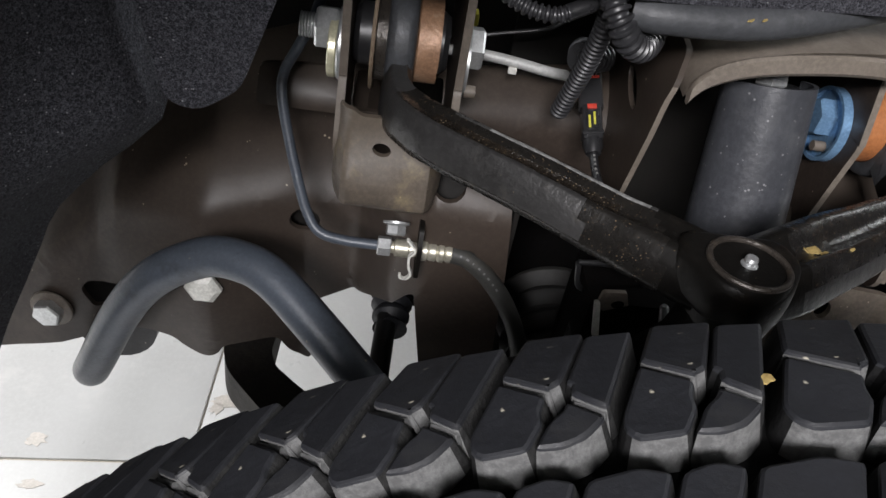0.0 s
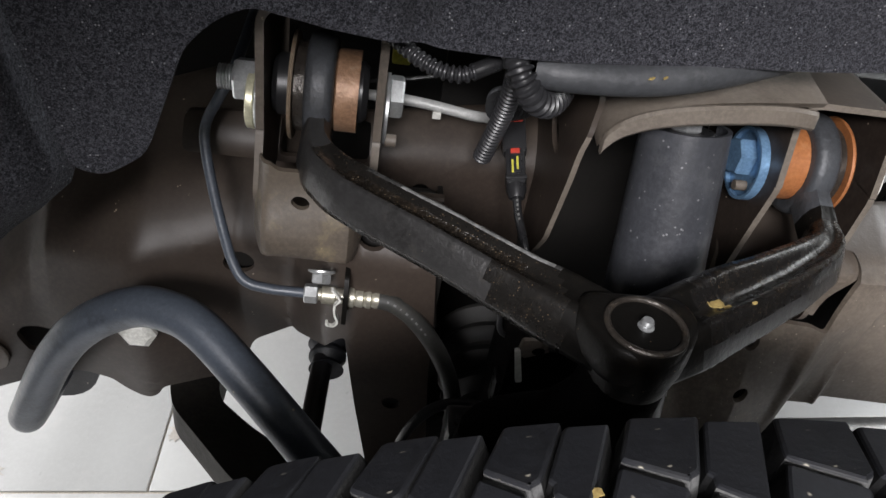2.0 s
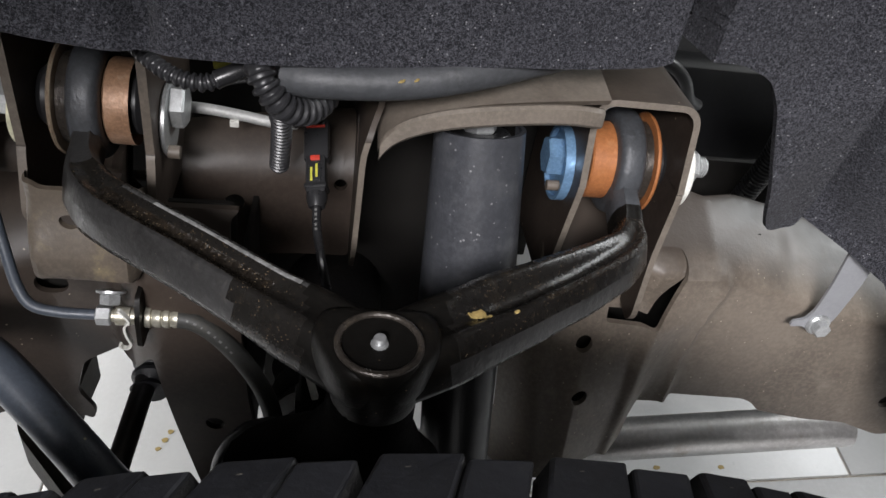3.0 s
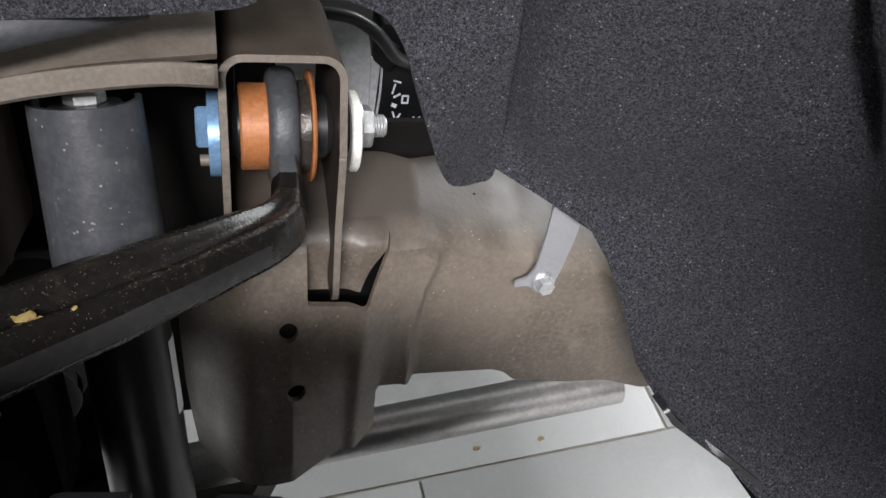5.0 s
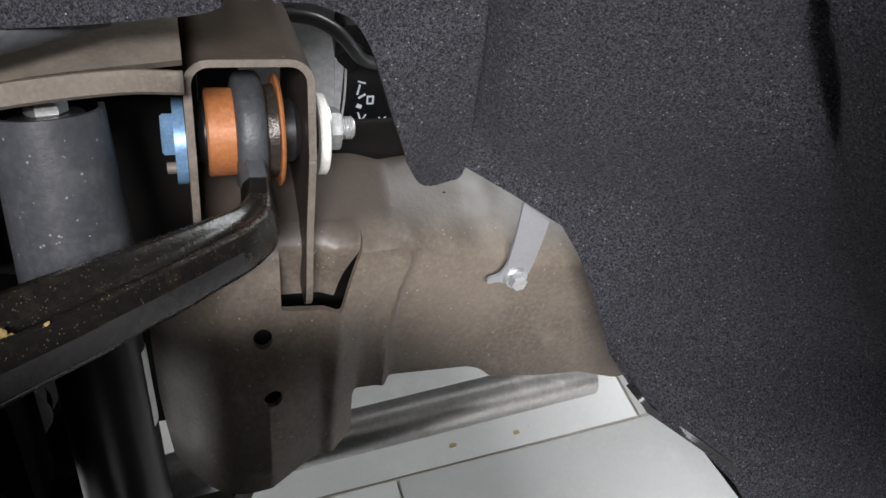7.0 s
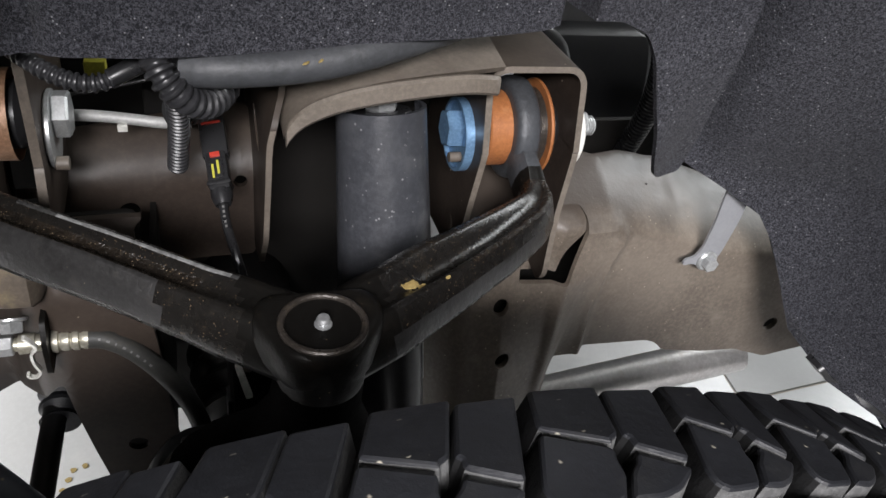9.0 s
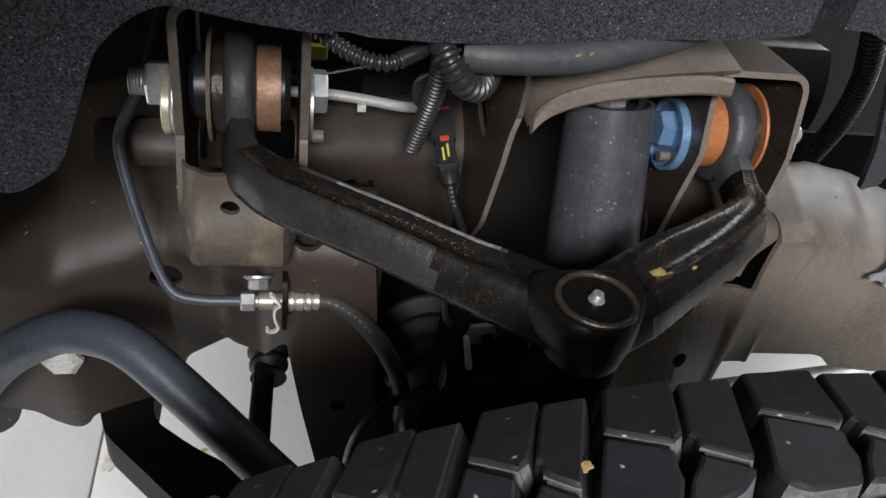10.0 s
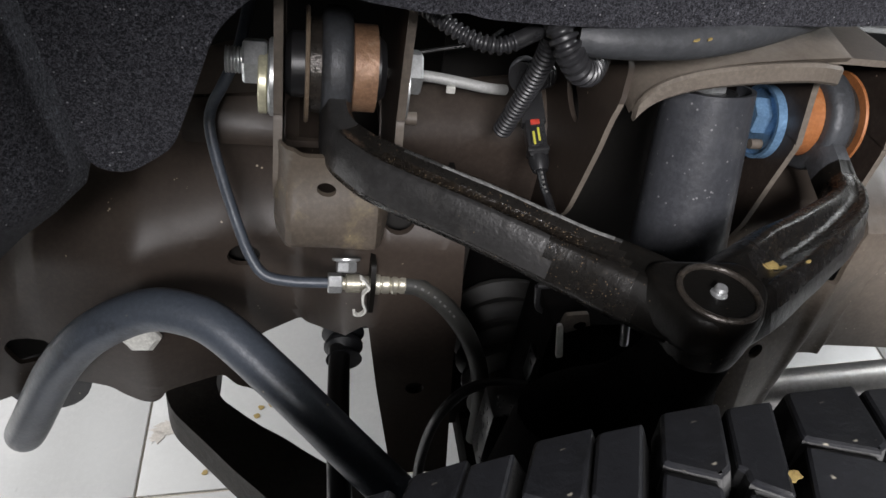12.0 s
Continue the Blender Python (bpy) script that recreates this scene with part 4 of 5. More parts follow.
# ---- hoses, conduits and connector ----
h1 = thing("rubber_hose", (0.13, 0.33, 0.765), "dull grey rubber hose under the felt edge", "hose")
part("hose_wall", tube(even(spline([(0.100, 0.322, 0.7690), (0.115, 0.318, 0.7700), (0.148, 0.320, 0.7715), (0.180, 0.326, 0.776), (0.225, 0.345, 0.782)], 10), 0.002), 0.0078, 18), SOFT, h1)
for nm, lab, pts, r in (("wiring_conduit", "black corrugated wiring conduit bending beside the rubber hose", [(0.0880, 0.335, 0.7900), (0.0886, 0.326, 0.7775), (0.0898, 0.3175, 0.7723), (0.0939, 0.314, 0.7654), (0.1009, 0.316, 0.7570), (0.1095, 0.324, 0.7520), (0.1165, 0.336, 0.7530), (0.1195, 0.346, 0.7600)], 0.0066),
                        ("wiring_conduit", "thin black corrugated wiring conduit running along the felt edge", [(0.0300, 0.345, 0.7700), (0.0358, 0.338, 0.7690), (0.0413, 0.332, 0.7673), (0.0494, 0.326, 0.7645), (0.0576, 0.322, 0.7629), (0.0662, 0.321, 0.7625), (0.0724, 0.322, 0.7642)], 0.0040),
                        ("wiring_conduit", "thin black corrugated conduit hanging to the sensor plug", [(0.0934, 0.336, 0.7658), (0.0951, 0.343, 0.7513), (0.0957, 0.353, 0.7342), (0.0952, 0.364, 0.7155), (0.0931, 0.378, 0.6894)], 0.0054)):
    t = thing(nm, pts[-1], lab, "conduit", "wiring conduits")
    part("conduit_wall", corrugated(pts, r, 0.0032 if r < 0.006 else 0.0040, 0.0013 if r < 0.006 else 0.0019), GLOSSY, t)
    if "along" in lab:
        part("taped_end", tube(spline([(0.0715, 0.3218, 0.7640), (0.0785, 0.324, 0.7669), (0.0866, 0.328, 0.7695)], 8), 0.0038, 14), PLASTIC, t, "smooth taped conduit end")
plug = thing("sensor_connector", (0.113, 0.375, 0.680), "black sensor plug with a red clip and yellow markings", "connector")
pd = (Vector((0.1145, 0.3612, 0.6740)) - Vector((0.1128, 0.3870, 0.6900))).normalized()
face = Vector((-0.20, -0.45, 0.87))
py = -(face - pd * face.dot(pd)).normalized()
px = py.cross(pd)
pm = Matrix.Translation((0.1128, 0.3870, 0.6900)) @ Matrix((px, py, pd)).transposed().to_4x4()
part("plug_body", box(-0.0056, 0.0056, -0.0050, 0.005, 0.0, 0.0225, 0.0020, pm), PLASTIC, plug)
part("plug_neck", lathe([(0.0058, 0.0215), (0.0058, 0.0250), (0.0042, 0.0300), (0, 0.0300)], pm, 16), PLASTIC, plug)
part("hood", box(-0.0068, 0.0068, -0.0036, 0.0040, -0.0220, 0.0020, 0.0012, pm), PLASTIC, plug)
part("red_clip", box(-0.0026, 0.0026, -0.0060, -0.0046, 0.0010, 0.0040, 0.0004, pm), RED, plug, "red locking clip")
part("red_clip", box(-0.0052, 0.0052, -0.0044, -0.0034, -0.0185, -0.0170, 0.0003, pm), RED, plug, "red locking clip")
part("plug_collar", box(-0.0062, 0.0062, -0.0056, 0.0056, 0.0170, 0.0200, 0.0012, pm), PLASTIC, plug)
part("latch", box(-0.0034, 0.0034, -0.0062, -0.0046, 0.0055, 0.0165, 0.0008, pm), PLASTIC, plug)
for a, b in ((0.0065, -0.0016), (0.0085, 0.0012)):
    part("yellow_bar", box(b, b + 0.0012, -0.0066, -0.0061, a, a + 0.0080, 0.0, pm), YELLOW, plug, "yellow marking")
cable = spline([pm @ Vector((0, 0, 0.0295)), (0.1150, 0.3520, 0.6705), (0.1162, 0.3437, 0.6675), (0.1190, 0.3330, 0.6600), (0.1230, 0.3250, 0.6450)], 8)
part("cable", tube(cable, 0.0024, 10), PLASTIC, plug)
print_bars(cable, 0.0024, 0.003, 0.0032, (0.0014, 0.0018, 0.0012, 0.0016, 0.0014), plug)
al = thing("aluminium_pipe", (0.08, 0.42, 0.70), "pale bare aluminium pipe behind the pivot bracket", "pipe")
part("pipe_wall", tube(spline([(0.015, 0.415, 0.7010), (0.0436, 0.410, 0.7028), (0.0578, 0.408, 0.7028), (0.074, 0.406, 0.7016), (0.0876, 0.406, 0.6995), (0.1000, 0.411, 0.6965)], 8), 0.0031, 16), DULL, al)
part("clip_tab", box(0.0640, 0.0690, 0.4020, 0.4045, 0.6965, 0.7005, 0.0006), WHITE, al, "small pale clip tab")
yc = thing("yellow_connector", (0.046, 0.506, 0.68), "small yellow connector deep in the engine bay", "connector")
part("connector_body", box(0.0395, 0.0525, 0.500, 0.512, 0.683, 0.693, 0.002), YELLOW, yc)
part("connector_lead", tube(spline([(0.046, 0.508, 0.692), (0.044, 0.52, 0.72), (0.04, 0.53, 0.76)], 6), 0.003, 10), PLASTIC, yc)
sc = thing("wiring_conduit", (0.10, 0.375, 0.725), "short black corrugated conduit end behind the hanging one", "conduit", "wiring conduits")
part("conduit_wall", corrugated([(0.0925, 0.366, 0.7270), (0.101, 0.372, 0.7245), (0.110, 0.379, 0.7235)], 0.0075), PLASTIC, sc)
loop = thing("cable_clip", (0.0976, 0.375, 0.7262), "dull grey plastic clip ring behind the hanging conduit", "clip")
part("clip_ring", tube([Vector((0.0960 + 0.0060 * math.cos(a), 0.375, 0.7262 + 0.0072 * math.sin(a))) for a in (2 * math.pi * k / 32 for k in range(33))], 0.0013, 10), SOFT, loop)
wire = thing("thin_cable", (0.07, 0.44, 0.73), "thin black cable in the engine bay", "cable")
part("cable_wall", tube(spline([(0.020, 0.435, 0.6990), (0.0455, 0.43, 0.7057), (0.0632, 0.43, 0.7100), (0.0858, 0.43, 0.7157), (0.100, 0.44, 0.720)], 8), 0.0014, 8), SATIN, wire)

# ---- felt liner ----
liner = thing("fender_liner", (0.15, 0.0, 0.40), "charcoal felt wheel-arch liner with ragged cut-out edges", "fender liner")


def flap_edge_y(z):
    """How deep the free edge of the liner's rear flap hangs."""
    return table([(0.68, 0.3645), (0.69, 0.3637), (0.745, 0.3429), (0.80, 0.3216), (0.90, 0.290), (1.40, 0.27)], z)


CREASE_X = 0.2735  # a deep upright fold of the inner panel


def liner_wall_y(x, z):
    crease = 0.060 * smooth(CREASE_X - 0.004, CREASE_X + 0.001, x) * smooth(CREASE_X + 0.013, CREASE_X + 0.007, x) + 0.010 * math.exp(-((x - 0.046) / 0.006) ** 2)
    wall = 0.304 + 0.09 * x + crease * smooth(0.772, 0.786, z) + 0.05 * max(0.0, z - 0.85)
    f = smooth(0.338, 0.396, x)
    return wall * (1 - f) + flap_edge_y(z) * f + 0.0015 * noise.noise(Vector((x * 30, z * 30, 3)))


wall_outline = [(-0.112, 1.40), (-0.111, 0.777), (-0.097, 0.710), (-0.084, 0.7065), (-0.066, 0.718), (-0.056, 0.745), (-0.048, 0.768), (-0.036, 0.781), (-0.022, 0.7885), (0.010, 0.782), (0.034, 0.779), (0.082, 0.777), (0.13, 0.778), (0.178, 0.781), (0.240, 0.784), (0.262, 0.786), (0.272, 0.790),
                (0.303, 0.790), (0.321, 0.783), (0.3300, 0.770), (0.3430, 0.735), (0.3568, 0.702), (0.366, 0.688), (0.378, 0.6815), (0.3945, 0.6805), (0.3966, 0.690), (0.386, 0.745), (0.3765, 0.80), (0.357, 0.90), (0.33, 1.2), (0.30, 1.40)]
part("inner_panel", sheet(rounded(wall_outline, 0.006, 3), [], liner_wall_y, 0.004, 0.005), FELT, liner)

REAR_EDGE = [(0.20, 0.86), (0.32, 0.733)] + [(0.4782, 0.5960), (0.4983, 0.5790), (0.5101, 0.5700), (0.5300, 0.5540), (0.5450, 0.5430), (0.5560, 0.5240), (0.5620, 0.5090), (0.5680, 0.4980), (0.5735, 0.4925), (0.5780, 0.4890), (0.5915, 0.4845), (0.6086, 0.4780), (0.6257, 0.4715), (0.6419, 0.4640), (0.6523, 0.4591), (0.665, 0.4487), (0.6718, 0.4329), (0.6789, 0.4117)] + [(0.690, 0.3935), (0.745, 0.3825), (0.80, 0.3735), (0.90, 0.355), (1.2, 0.33), (1.40, 0.30)]
REAR_DEPTH = [(0.45, 0.200), (0.53, 0.226), (0.545, 0.238), (0.556, 0.2515), (0.562, 0.266), (0.5735, 0.277), (0.5775, 0.305), (0.5915, 0.316), (0.6086, 0.3235), (0.6257, 0.330), (0.65, 0.337), (0.69, 0.3637), (0.745, 0.3429), (0.80, 0.3216), (0.90, 0.290), (1.40, 0.27)]
FRONT_EDGE = [(0.36, -0.285), (0.451, -0.238), (0.521, -0.210), (0.571, -0.188), (0.636, -0.161), (0.670, -0.130), (0.694, -0.103), (0.707, -0.097), (0.777, -0.111), (0.86, -0.114), (1.2, -0.11), (1.40, -0.08)]


def arch_skin(edge, way, y_in, y_low, lift):
    """The liner's curved side: from the inner edge it bends outward and runs to the fender."""
    ys = [y_in - 0.0035 * k for k in range(37)] + [y_in - s for s in (0.14, 0.16, 0.18, 0.23, 0.29, 0.36, 0.43, y_in + 0.165)]
    zs = [y_low + (1.40 - y_low) * k / 78 for k in range(79)]
    rings = []
    for yy in ys:
        s = y_in - yy
        front, back = [], []
        for zz in zs:
            z2 = zz + lift * s * smooth(0.70, y_low, zz)
            broad = smooth(0.95, 0.50, zz) if way > 0 else 0.0
            ease = smooth(0.0, 0.07, s)
            u = smooth(0.684, 0.714, zz)
            run = s * (1 - 0.6 * u * math.exp(-(s / 0.032) ** 2))  # beside the flaps the skin first stands out
            mean = sum(table(edge, zz + d) for d in (-0.12, -0.08, -0.04, 0.0, 0.04, 0.08, 0.12)) / 7
            x = table(edge, zz) * (1 - ease) + mean * ease + way * ((0.022 + 0.078 * (way > 0) + 0.12 * broad) * (1 - math.exp(-run / (0.035 + 0.010 * (way > 0) + 0.015 * broad))) + 0.06 * run + 0.0022 * noise.noise(Vector((zz * 22, yy * 22, way))) + 0.004 * noise.noise(Vector((zz * 7, yy * 7, way + 4))))
            x += 0.005 * way * u - (0.30 * max(0.0, s - 0.085) * smooth(0.56, 0.66, zz) if way > 0 else 0.0)
            deep = 0.020 * math.exp(-(s / 0.0055) ** 2) * u  # the skin tucks behind the inner panel
            if way > 0:  # a creased pocket, its near wall gentle, its far wall steep
                crease = 0.2800 + 0.21 * (zz - 0.788)
                x += 0.020 * smooth(crease + 0.026, crease, yy) * smooth(crease - 0.022, crease - 0.004, yy) * smooth(0.740, 0.790, zz)
                deep += (table(REAR_DEPTH, zz) - y_in) * smooth(0.14, 0.0, s)
            front.append(Vector((x, yy + deep, z2)))
            back.append(Vector((x + way * 0.004, yy + deep + 0.002, z2)))
        rings.append(front + back[::-1])
    return loft(rings)


part("rear_skin", arch_skin(REAR_EDGE, 1, 0.3480, 0.22, 0.0), FELT, liner, angle=60)
lip_rings = []
for k in range(31):
    zz = 0.5738 - 0.0325 * k / 30
    e = Vector((table(REAR_EDGE, zz), table(REAR_DEPTH, zz), zz))
    w = 0.0105 + 0.0016 * noise.noise(Vector((k * 0.9, 3, 1)))
    lip_rings.append([e + Vector((0.0006, 0.0, 0.0006)), e + Vector((0.0034, 0.0, 0.0030)), e + Vector((0.0034, w, 0.0030)), e + Vector((0.0, w, 0.0))])
part("return_lip", loft(lip_rings), PLASTIC, liner, "black plastic return lip along the cut edge")
part("front_skin", arch_skin(FRONT_EDGE, -1, 0.302, 0.38, 0.0), FELT, liner, angle=60)
# Out of sight: closes the liner overhead to keep light out.
part("crown_skin", box(-0.20, 0.52, -0.165, 0.40, 1.40, 1.406), FELT, liner)

# ---- liner strap ----
DX, DZ = 0.0024, -0.0053
strap = thing("retaining_strap", (0.436, 0.35, 0.61), "grey plated retaining strap bolted to the chassis rail", "strap")
st = rounded([(u + DX, v + DZ) for u, v in [(0.4165, 0.6155), (0.4165, 0.6200), (0.4245, 0.6225), (0.4280, 0.630), (0.4310, 0.672), (0.4335, 0.686), (0.4530, 0.682), (0.4500, 0.660), (0.4450, 0.625), (0.4415, 0.6140), (0.4325, 0.6115), (0.4250, 0.6165)]], 0.0025, 4)
part("strap_plate", sheet(st, [], lambda u, v: 0.3545 + 0.12 * max(0, v - 0.645), 0.0018, 0.01), STRAPM, strap)
sb = pose(0.4374, 0.3545, 0.6132, 90, 0, 0)
part("bolt_flange", lathe([(0, 0), (0.0078, 0), (0.0078, 0.0012), (0.0065, 0.0022), (0, 0.0022)], sb, 28), ZINC, strap)
part("bolt_head", hex_prism(sb @ pose(0, 0, 0.0015, 0, 0, 12), 0.0098, 0.0058, 0.0007), ZINC, strap, "bright hexagon bolt head")

# ---- bolts on the front web ----
fb = thing("flange_bolt", (-0.221, 0.39, 0.4796), "large pale zinc flange bolt in the chassis rail", "bolt")
m = pose(-0.2214, front_web_y(-0.2214, 0.4796) - 0.0002, 0.4796, 90, 0, -6)
part("flange", lathe([(0, 0), (0.0150, 0), (0.0155, 0.001), (0.0148, 0.0022), (0.0105, 0.0032), (0, 0.0032)], m, 36), EDGE, fb)
part("head", hex_prism(m @ pose(0, 0, 0.002, 0, 0, 14), 0.0180, 0.0085), ZINC, fb)
pb = thing("plug_bolt", (-0.11, 0.38, 0.53), "pale hexagon bolt head behind the stabiliser bar", "bolt")
part("head", lathe([(0, 0), (0.0125, 0), (0.0125, 0.003), (0.0085, 0.006), (0, 0.0065)], pose(-0.1098, front_web_y(-0.1098, 0.5295) - 0.0002, 0.5295, 90, 0, 0), 6), WHITE, pb)

# ---- steering and lower suspension ----
tie = thing("tie_rod", (0.012, 0.33, 0.53), "dark steering tie rod with a ribbed rubber boot", "tie rod")
part("rod", tube([Vector((0.0145, 0.40, 0.536)), Vector((0.010, 0.30, 0.528)), Vector((0.010, 0.12, 0.515))], 0.0068, 16), SATIN, tie)
part("boot", tube([Vector((0.0155, 0.410 - 0.0022 * i, 0.5370 - 0.0003 * i)) for i in range(26)], [0.0165 - 0.00026 * i + 0.0018 * math.sin(i * 1.3) for i in range(26)], 20), RUBBER, tie, "ribbed black rubber boot")
rack = thing("steering_rack", (0.02, 0.47, 0.52), "dark cast steering rack housing behind the rail", "steering rack")
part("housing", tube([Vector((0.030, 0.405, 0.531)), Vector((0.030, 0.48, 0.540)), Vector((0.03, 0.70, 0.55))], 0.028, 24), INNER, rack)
lca = thing("lower_control_arm", (0.03, 0.36, 0.38), "dirty black lower control arm with a forked inner end", "control arm")
leg = rounded([(-0.118, 0.52), (-0.117, 0.445), (-0.109, 0.4214), (-0.064, 0.372), (-0.033, 0.340), (0.03, 0.278), (0.11, 0.22), (0.15, 0.26), (0.08, 0.315), (-0.0148, 0.3859), (-0.045, 0.4086), (-0.071, 0.430), (-0.077, 0.446), (-0.075, 0.52)], 0.010, 5)
part("front_leg", sheet(leg, [], lambda u, v: 0.400 + 0.002 * noise.noise(Vector((u * 40, v * 40, 1))), -0.034, 0.01, lambda u, v, d: Vector((u, v, d))), DIRTY, lca)
part("rear_leg", loft([[c + Vector((a, b, h)) for a, b, h in ((-w, w * 0.7, -0.02), (w, -w * 0.7, -0.02), (w, -w * 0.7, 0.02), (-w, w * 0.7, 0.02))]
                       for c, w in ((Vector((0.10, 0.27, 0.36)), 0.03), (Vector((0.20, 0.34, 0.375)), 0.026), (Vector((0.26, 0.43, 0.39)), 0.024))]), DIRTY, lca)
# Two added blocks that close off the bright floor with a shade-dark mass.
part("centre_fill", box(0.125, 0.25, 0.26, 0.45, 0.35, 0.378, 0.006), CAST, lca)
part("rear_fill", box(0.085, 0.16, 0.43, 0.53, 0.36, 0.40, 0.006), CAST, lca)
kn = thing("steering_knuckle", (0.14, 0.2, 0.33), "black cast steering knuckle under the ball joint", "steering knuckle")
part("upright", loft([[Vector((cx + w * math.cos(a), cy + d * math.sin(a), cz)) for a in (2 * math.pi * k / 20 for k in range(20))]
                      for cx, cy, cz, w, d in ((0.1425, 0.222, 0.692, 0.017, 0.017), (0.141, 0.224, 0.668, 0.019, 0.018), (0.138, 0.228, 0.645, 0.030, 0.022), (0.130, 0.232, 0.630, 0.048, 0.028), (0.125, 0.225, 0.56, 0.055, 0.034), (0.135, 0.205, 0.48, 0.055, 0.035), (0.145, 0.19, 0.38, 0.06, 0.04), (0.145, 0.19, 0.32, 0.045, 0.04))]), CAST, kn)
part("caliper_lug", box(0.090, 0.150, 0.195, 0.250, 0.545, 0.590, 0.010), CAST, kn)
# Added block: fills the gap beside the knuckle with shade-dark colour.
part("dark_fill", box(0.111, 0.172, 0.2835, 0.330, 0.54, 0.634, 0.006), CAST, kn)
bracket = thing("hose_bracket", (0.122, 0.283, 0.625), "small tan plated bracket with folded tabs beside the drive shaft boot", "bracket")
part("bracket_plate", sheet(rounded([(0.1165, 0.6405), (0.1290, 0.6405), (0.1330, 0.6300), (0.1345, 0.6160), (0.1270, 0.6110), (0.1225, 0.6200), (0.1200, 0.6280), (0.1150, 0.6300)], 0.0015, 3), [ellipse(0.1262, 0.6325, 0.0036, 0.0026)], lambda u, v: 0.2835 + 0.10 * (u - 0.12), 0.0025, 0.004), EDGE, bracket)
part("tab", sheet(rounded([(0.1130, 0.6350), (0.1160, 0.6350), (0.1215, 0.6120), (0.1180, 0.6110)], 0.0012, 3), [], lambda u, v: 0.2815, 0.0020, 0.006), WHITE, bracket, "pale folded tab")
part("pin", lathe([(0, 0), (0.0024, 0), (0.0024, 0.0150), (0.0014, 0.0165), (0, 0.0165)], pose(0.1535, 0.283, 0.6205, 0, -14, 0), 14), ZINC, bracket, "short pale steel pin")
part("loop", tube(spline([(0.1048, 0.300, 0.6448), (0.1190, 0.300, 0.6455), (0.1383, 0.300, 0.6434), (0.1429, 0.300, 0.6254), (0.1260, 0.300, 0.6262), (0.1095, 0.300, 0.6285), (0.1048, 0.300, 0.6448)], 8), 0.0016, 10), SATIN, bracket)
sbx = thing("sensor_box", (0.112, 0.29, 0.60), "small black plastic sensor box beside the brake hose", "box")
part("box_body", box(0.1090, 0.1260, 0.2860, 0.2980, 0.5840, 0.6060, 0.0018), PLASTIC, sbx)
part("box_foot", box(0.0850, 0.1100, 0.2640, 0.2860, 0.5380, 0.5860, 0.0030), PLASTIC, sbx)
cv = thing("drive_shaft", (0.11, 0.33, 0.50), "black drive shaft with a ribbed rubber boot", "drive shaft")
cvp = even([Vector((0.127, 0.40, 0.530)), Vector((0.125, 0.30, 0.515))], 0.0025)
part("boot", tube(cvp, [0.037 - 0.00030 * i + 0.0032 * math.sin(i * 0.95) for i in range(len(cvp))], 28), BOOT, cv, "ribbed black rubber boot")
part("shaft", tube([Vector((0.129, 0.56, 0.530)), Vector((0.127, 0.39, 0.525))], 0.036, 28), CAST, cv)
part("shaft_end", tube([Vector((0.125, 0.31, 0.517)), Vector((0.120, 0.20, 0.500))], 0.016, 20), SATIN, cv)
abs_ = thing("sensor_cable", (0.07, 0.29, 0.55), "thin black sensor cable looping beside the brake hose", "cable")
part("cable_wall", tube(spline([(0.062, 0.294, 0.47), (0.062, 0.298, 0.505), (0.067, 0.30, 0.538), (0.080, 0.302, 0.560), (0.096, 0.300, 0.570), (0.115, 0.29, 0.578)], 8), 0.0032, 12), SATIN, abs_)

# ---- exhaust pipe ----
ex = thing("exhaust_pipe", (0.45, 0.40, 0.48), "bright stainless exhaust pipe below the chassis rail", "exhaust pipe")
part("pipe_wall", tube([Vector((0.20, 0.382, 0.438)), Vector((0.336, 0.381, 0.4565)), Vector((0.538, 0.380, 0.4830))], 0.0165, 28), PIPE, ex)

# ---- engine bay seen through the gap ----
bay = thing("inner_wing", (0.34, 0.53, 0.60), "silver painted inner wing panel with a rust spot", "body panel")
part("panel", sheet(rounded([(0.290, 0.690), (0.3162, 0.7037), (0.3236, 0.7120), (0.3386, 0.7120), (0.3544, 0.6990), (0.3574, 0.6829), (0.3603, 0.6241), (0.3540, 0.56), (0.30, 0.56)], 0.005, 3), [], lambda u, v: 0.530 - 0.20 * max(0.0, v - 0.69), 0.003, 0.008), BODY, bay)
# The wing panel's folded edge.
part("bright_edge", sheet([(0.3571, 0.6825), (0.3636, 0.6780), (0.3618, 0.6345), (0.3582, 0.6345)], [], lambda u, v: 0.5265, 0.004, 0.02), BODY, bay)
# Pale tube standing in for the gloss along the black cover's edge.
part("bright_edge", tube(spline([(0.3648, 0.526, 0.6790), (0.3650, 0.526, 0.6557), (0.3630, 0.526, 0.6300)], 6), 0.0009, 8), BODY, bay)
part("rust_spot", lathe([(0, 0), (0.0032, 0), (0.0024, 0.0006), (0, 0.0008)], pose(0.3255, 0.5286, 0.6969, 90, 0, 0), 16), COPPER, bay, "brown rust spot")
part("lower_flange", sheet([(0.345, 0.6125), (0.4237, 0.5992), (0.4246, 0.5903), (0.345, 0.6060)], [], lambda u, v: 0.5275, 0.003, 0.02), BODY, bay)
bb = thing("black_cover_box", (0.40, 0.54, 0.60), "glossy black plastic cover with small pale printed signs", "cover")
part("cover_wall", sheet(rounded([(0.3655, 0.700), (0.470, 0.700), (0.470, 0.596), (0.3640, 0.6130)], 0.006, 4), [], lambda u, v: 0.5300 + 6.0 * (v - 0.648) ** 2 + 3.0 * max(0.0, 0.385 - u) ** 2, 0.03, 0.006), BLACKBOX, bb, angle=60)
